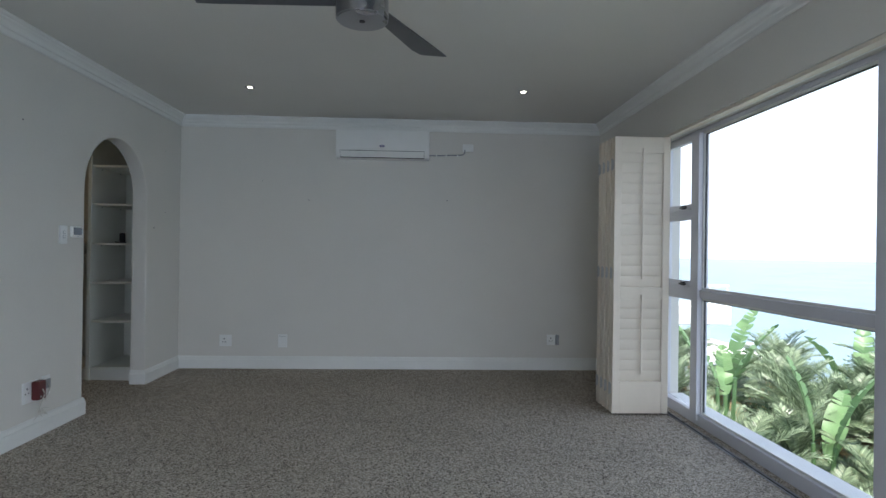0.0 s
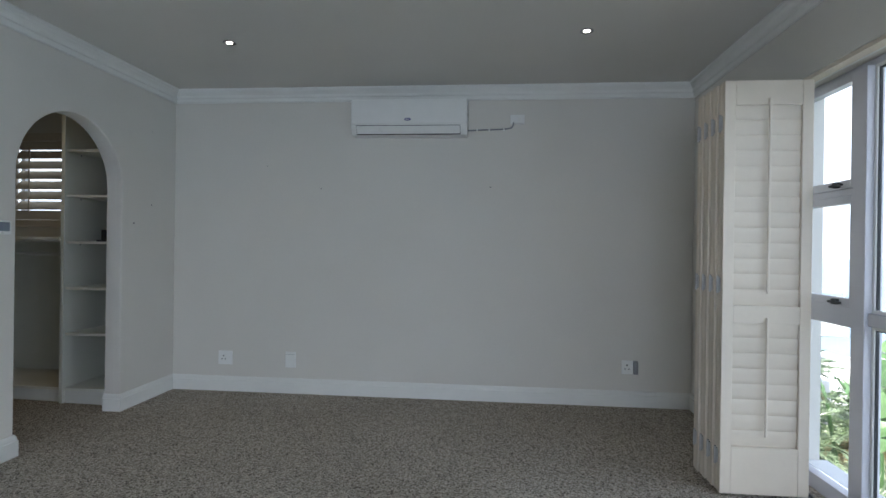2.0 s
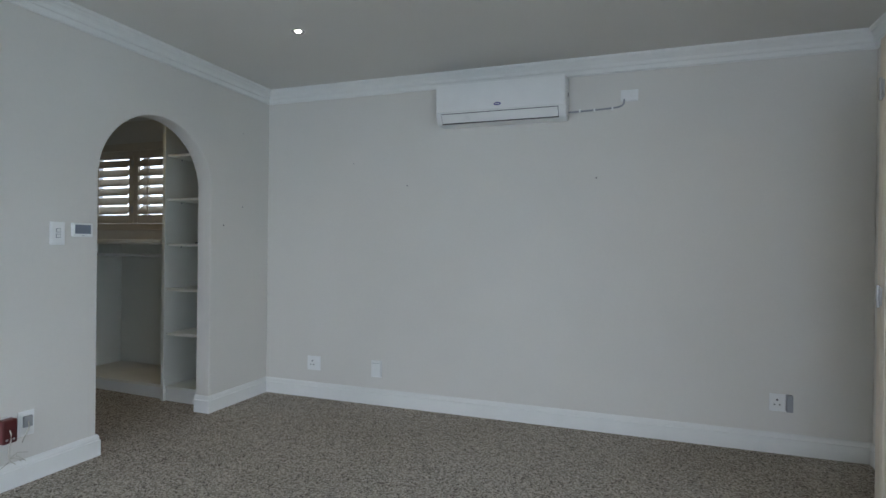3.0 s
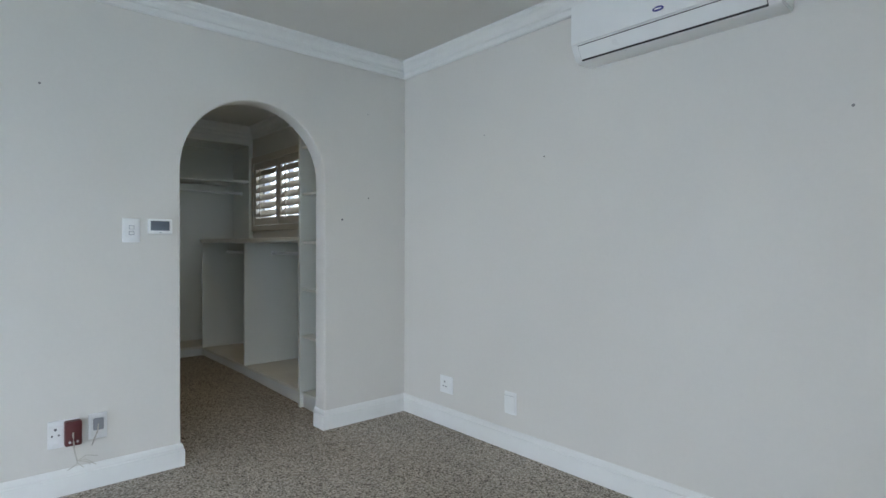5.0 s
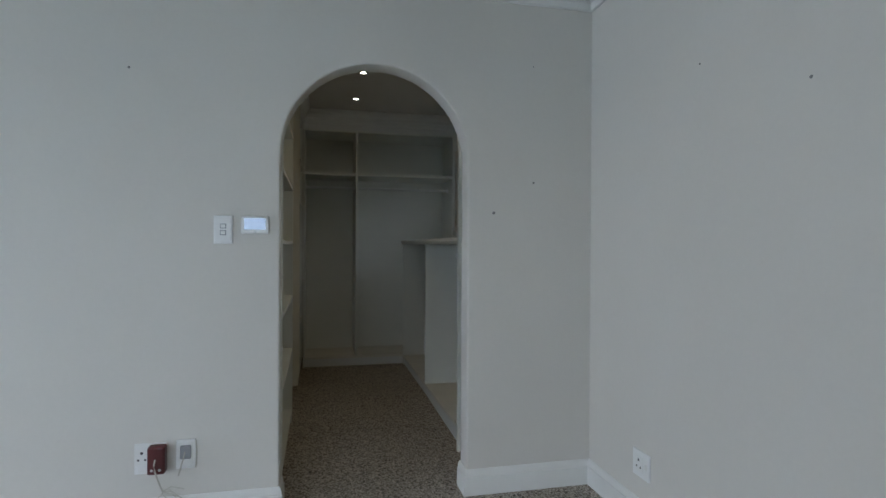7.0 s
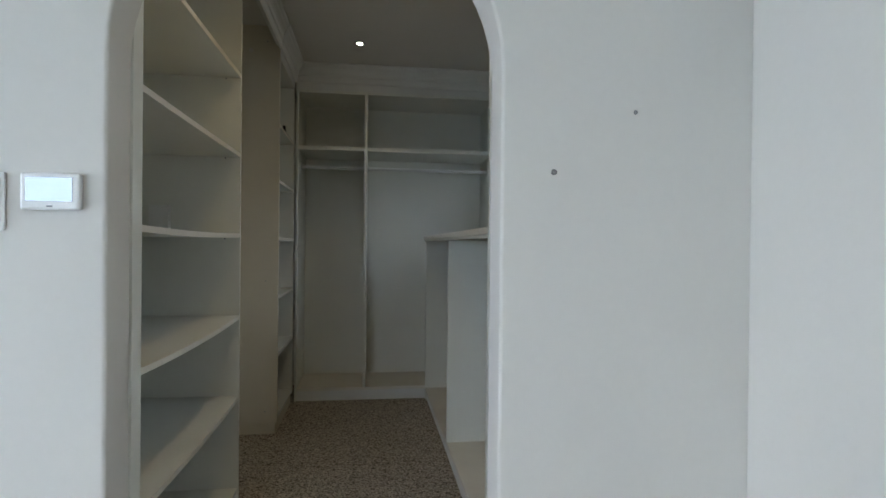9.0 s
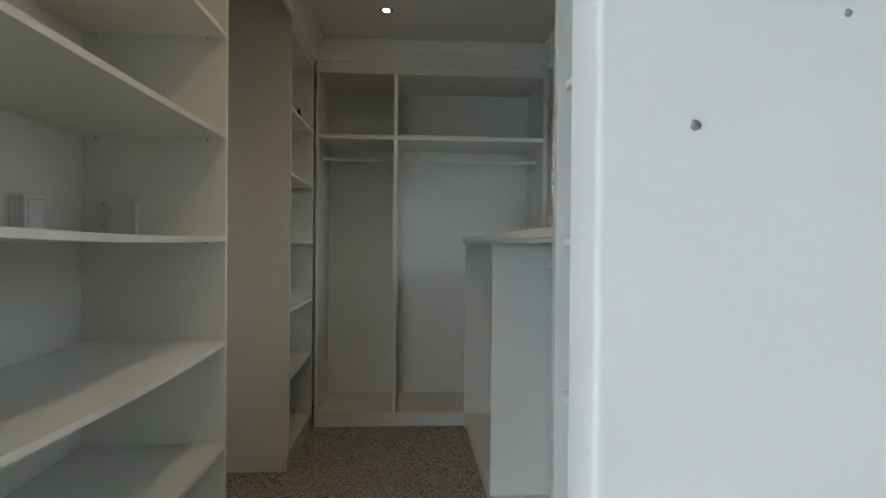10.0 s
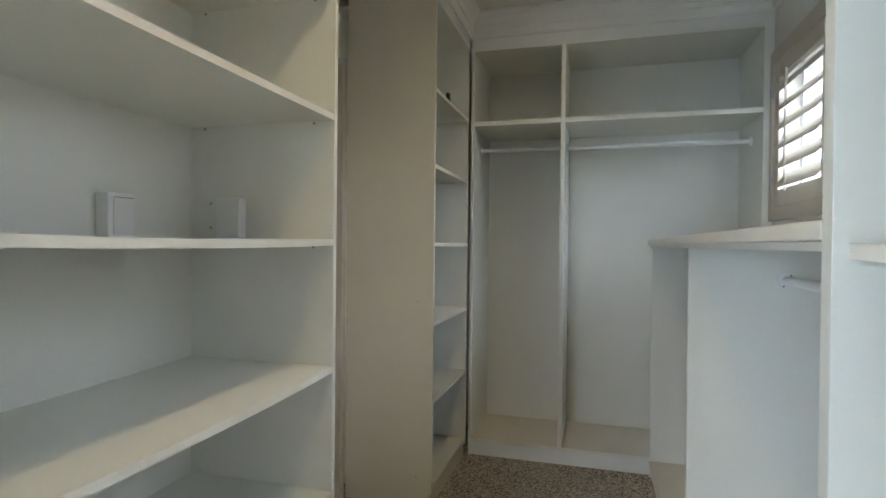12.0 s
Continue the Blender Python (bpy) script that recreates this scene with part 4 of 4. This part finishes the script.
def palm(x, y, z0, ztop, fronds, length, seed, dry=2, label="feathery green garden palm below the window"):
    random.seed(seed)
    t = thing("palm", (x, y, z0), label, "palm", "garden palms")
    bm = fresh()
    for i in range(6):
        za, zb_ = z0 + (ztop - z0) * i / 6, z0 + (ztop - z0) * (i + 1) / 6
        cyl(bm, (x, y, za), (x + 0.01, y, zb_), 0.09 - 0.008 * i, 10, 0.08 - 0.008 * i)
    part("trunk", bm, STEM, t)
    for i in range(fronds):
        yaw = i * 2.399 + random.uniform(-0.3, 0.3)
        rise = random.uniform(0.15, 1.45)
        bm = fresh()
        frond_mesh(bm, (x, y, ztop), yaw, rise, length * random.uniform(0.8, 1.1), ll=0.30 * length, lw=0.013 * length + 0.003)
        part("frond", bm, FROND, t)
    for i in range(dry):
        bm = fresh()
        frond_mesh(bm, (x, y, ztop - 0.08), random.uniform(0, 6.28), random.uniform(-0.6, 0.1), length * 0.75, ll=0.26 * length, lw=0.02 * length + 0.006, bend=1.6)
        part("dry_frond", bm, DRYFROND, t, "dry brown frond")


def paddle_leaf(bm, base, yaw, tilt, length, width):
    n = 16
    up0 = Vector((0, 0, 1))
    pts, p, ang = [], Vector(base), tilt
    for i in range(n + 1):
        pts.append(p.copy())
        p = p + Vector((math.cos(yaw) * math.cos(ang), math.sin(yaw) * math.cos(ang), math.sin(ang))) * length / n
        ang -= 0.022
    side = Vector((-math.sin(yaw), math.cos(yaw), 0))
    for sgn in (-1, 1):
        gap = False
        for i in range(n):
            if random.random() < 0.14:
                gap = True
            def edge(k, lift):
                u = k / n
                w = width * 0.5 * (math.sin(math.pi * min(1, u * 0.92 + 0.06)) ** 0.55)
                return pts[k] + side * sgn * w + (up0 * 0.35 + Vector((-math.cos(yaw), -math.sin(yaw), 0)) * 0.2) * w + up0 * lift
            a, b = bm.verts.new(pts[i]), bm.verts.new(pts[i + 1])
            lift = random.uniform(-0.02, 0.02)
            c, d = bm.verts.new(edge(i + 1, lift - (0.03 if gap else 0))), bm.verts.new(edge(i, lift))
            gap = False
            bm.faces.new((a, b, c, d))
    bmesh.ops.remove_doubles(bm, verts=bm.verts, dist=0.004)


def strelitzia(x, y, z0, leaves, seed, label="tall strelitzia with broad torn paddle leaves"):
    random.seed(seed)
    t = thing("strelitzia", (x, y, z0), label, "strelitzia", "garden strelitzias")
    for yaw, lean, top, length, width, tilt in leaves:
        b0 = Vector((x, y, z0))
        b1 = Vector((x + lean * math.cos(yaw), y + lean * math.sin(yaw), top))
        mid = b0.lerp(b1, 0.55) - Vector((math.cos(yaw), math.sin(yaw), 0)) * lean * 0.2
        bm = tube(fresh(), [b0, mid, b1], 0.02, 7)
        stalk = part("stalk", bm, PADDLE, t)
        bm = fresh()
        paddle_leaf(bm, b1, yaw, tilt, length, width)
        part("leaf", bm, PADDLE, stalk, "broad green leaf", smooth=True)


strelitzia(3.78, 5.48, -2.5, [(2.4, 0.06, -0.55, 0.82, 0.24, 1.45), (-0.8, 0.12, -0.55, 0.85, 0.28, 1.30), (0.6, 0.25, -0.75, 0.75, 0.22, 1.15)], 3)
strelitzia(3.05, 5.78, -2.5, [(-0.6, 0.06, 0.02, 0.66, 0.19, 1.15), (2.5, 0.10, -0.10, 0.50, 0.15, 1.3), (1.2, 0.15, -0.2, 0.55, 0.16, 1.2)], 5)
strelitzia(4.05, 7.7, -2.8, [(0.3, 0.2, -0.30, 0.95, 0.26, 1.2), (2.6, 0.25, -0.35, 0.8, 0.24, 1.2), (4.6, 0.3, -0.5, 0.8, 0.24, 1.0)], 8)
strelitzia(6.0, 7.6, -2.8, [(0.9, 0.2, -0.45, 0.8, 0.24, 1.25), (3.0, 0.3, -0.5, 0.8, 0.24, 1.1)], 12)
random.seed(31)
spots = [(3.35, 6.3, -0.85), (4.4, 6.5, -0.75), (4.7, 7.2, -0.65), (3.35, 7.7, -0.6), (5.0, 5.6, -0.85), (5.7, 6.4, -0.7), (3.5, 4.2, -1.1), (4.5, 4.5, -0.95),
         (3.0, 5.5, -1.0), (6.4, 7.4, -0.6), (5.3, 8.3, -0.55), (3.9, 9.0, -0.5), (6.5, 5.8, -0.75), (5.6, 3.7, -0.8), (7.3, 8.6, -0.6), (3.6, 5.1, -1.1),
         (3.9, 6.0, -0.85), (4.9, 6.5, -0.75), (3.2, 4.8, -1.1), (4.2, 5.2, -0.95), (5.3, 5.1, -0.85), (4.3, 7.9, -0.6), (5.6, 7.1, -0.65), (6.2, 6.4, -0.7),
         (4.0, 3.5, -1.15), (6.9, 6.7, -0.7), (5.9, 9.2, -0.5), (4.6, 9.9, -0.45), (7.9, 7.6, -0.6), (3.1, 8.7, -0.5)]
for i, (px, py, pz) in enumerate(spots):
    gz = -2.6 - max(0.0, math.hypot(px - 3, py - 6) - 6) * 0.42
    palm(px, py, gz - 0.1, pz + random.uniform(-0.16, 0.06), 24, 0.62 + 0.10 * (i % 3), 20 + i, dry=9 if i in (0, 1, 6, 8, 15, 18) else 4)


def shrub(x, y, z0, r, h, seed, n=900):
    random.seed(seed)
    t = thing("shrub", (x, y, z0), "dense dark green garden shrub on the slope", "shrub", "garden shrubs")
    bm = fresh()
    for k in range(5):
        a = k * 1.3
        cyl(bm, (x, y, z0), (x + r * 0.5 * math.cos(a), y + r * 0.5 * math.sin(a), z0 + h * 0.7), 0.03, 6, 0.012)
    part("branches", bm, STEM, t)
    vs, fs = [], []
    for _ in range(n):
        u, w = random.uniform(0, 2 * math.pi), random.random() ** 0.5
        lump = 0.75 + 0.35 * noise.noise(Vector((math.cos(u) * 2, math.sin(u) * 2, seed)))
        hh = random.uniform(0.25, 1.0)
        rad = r * w * lump * math.sqrt(max(0.05, 1 - (hh - 0.45) ** 2 * 2.2))
        p = Vector((x + rad * math.cos(u), y + rad * math.sin(u), z0 + h * hh * (1.05 - 0.35 * w * w)))
        d = Vector((random.uniform(-1, 1), random.uniform(-1, 1), random.uniform(-0.2, 1))).normalized()
        s = d.orthogonal().normalized()
        l, wd = random.uniform(0.06, 0.14), random.uniform(0.012, 0.026)
        b = len(vs)
        vs += [p, p + d * l * 0.5 + s * wd, p + d * l, p + d * l * 0.5 - s * wd]
        fs.append((b, b + 1, b + 2, b + 3))
    me = bpy.data.meshes.new("crown")
    me.from_pydata([v - Vector((x, y, z0)) for v in vs], [], fs)
    me.materials.append(SHRUB)
    ob = new("crown", me)
    ob.parent = t


random.seed(77)
for i in range(46):
    px, py = random.uniform(2.9, 9.5), random.uniform(3.0, 12.5)
    if py > 4 + (px - 2.5) * 2.6:
        py = 4 + (px - 2.5) * 1.6
    gz = -2.6 - max(0.0, math.hypot(px - 3, py - 6) - 6) * 0.42
    shrub(px, py, gz - 0.05, random.uniform(0.7, 1.1), (-0.75 + random.uniform(-0.25, 0.1)) - gz, 100 + i, 2200)


def neighbour():
    t = thing("neighbour_building", (7.0, 21.0, -14.0), "white neighbouring building with railed balconies", "building")
    part("wall", boxed(2.0, 8.6, 18.6, 26, -14, 2.2), RENDERWALL, t)
    part("slab", boxed(3.0, 9.9, 17.4, 19.5, -1.02, -0.42, bevel=0.03), RENDERWALL, t)
    part("slab", boxed(6.0, 12.9, 18.6, 24, -3.2, -2.5, bevel=0.03), RENDERWALL, t)
    part("lower_wall", boxed(7.0, 12.4, 19.2, 24, -14, -3.2), RENDERWALL, t)
    for k in range(12):
        xx = 3.2 + 0.6 * k
        part("baluster", boxed(xx, xx + 0.05, 17.5, 17.55, -0.42, 0.22), RENDERWALL, t)
    part("handrail", boxed(3.1, 9.85, 17.48, 17.57, 0.20, 0.27), RENDERWALL, t)
    for k in range(10):
        xx = 6.9 + 0.65 * k
        part("baluster", boxed(xx, xx + 0.05, 18.7, 18.75, -2.5, -1.85), RENDERWALL, t)
    part("handrail", boxed(6.1, 12.85, 18.68, 18.77, -1.87, -1.80), RENDERWALL, t)
    for xx in (6.0, 7.6):
        part("column", boxed(xx, xx + 0.3, 17.6, 17.9, -6, -1.02), RENDERWALL, t)


neighbour()
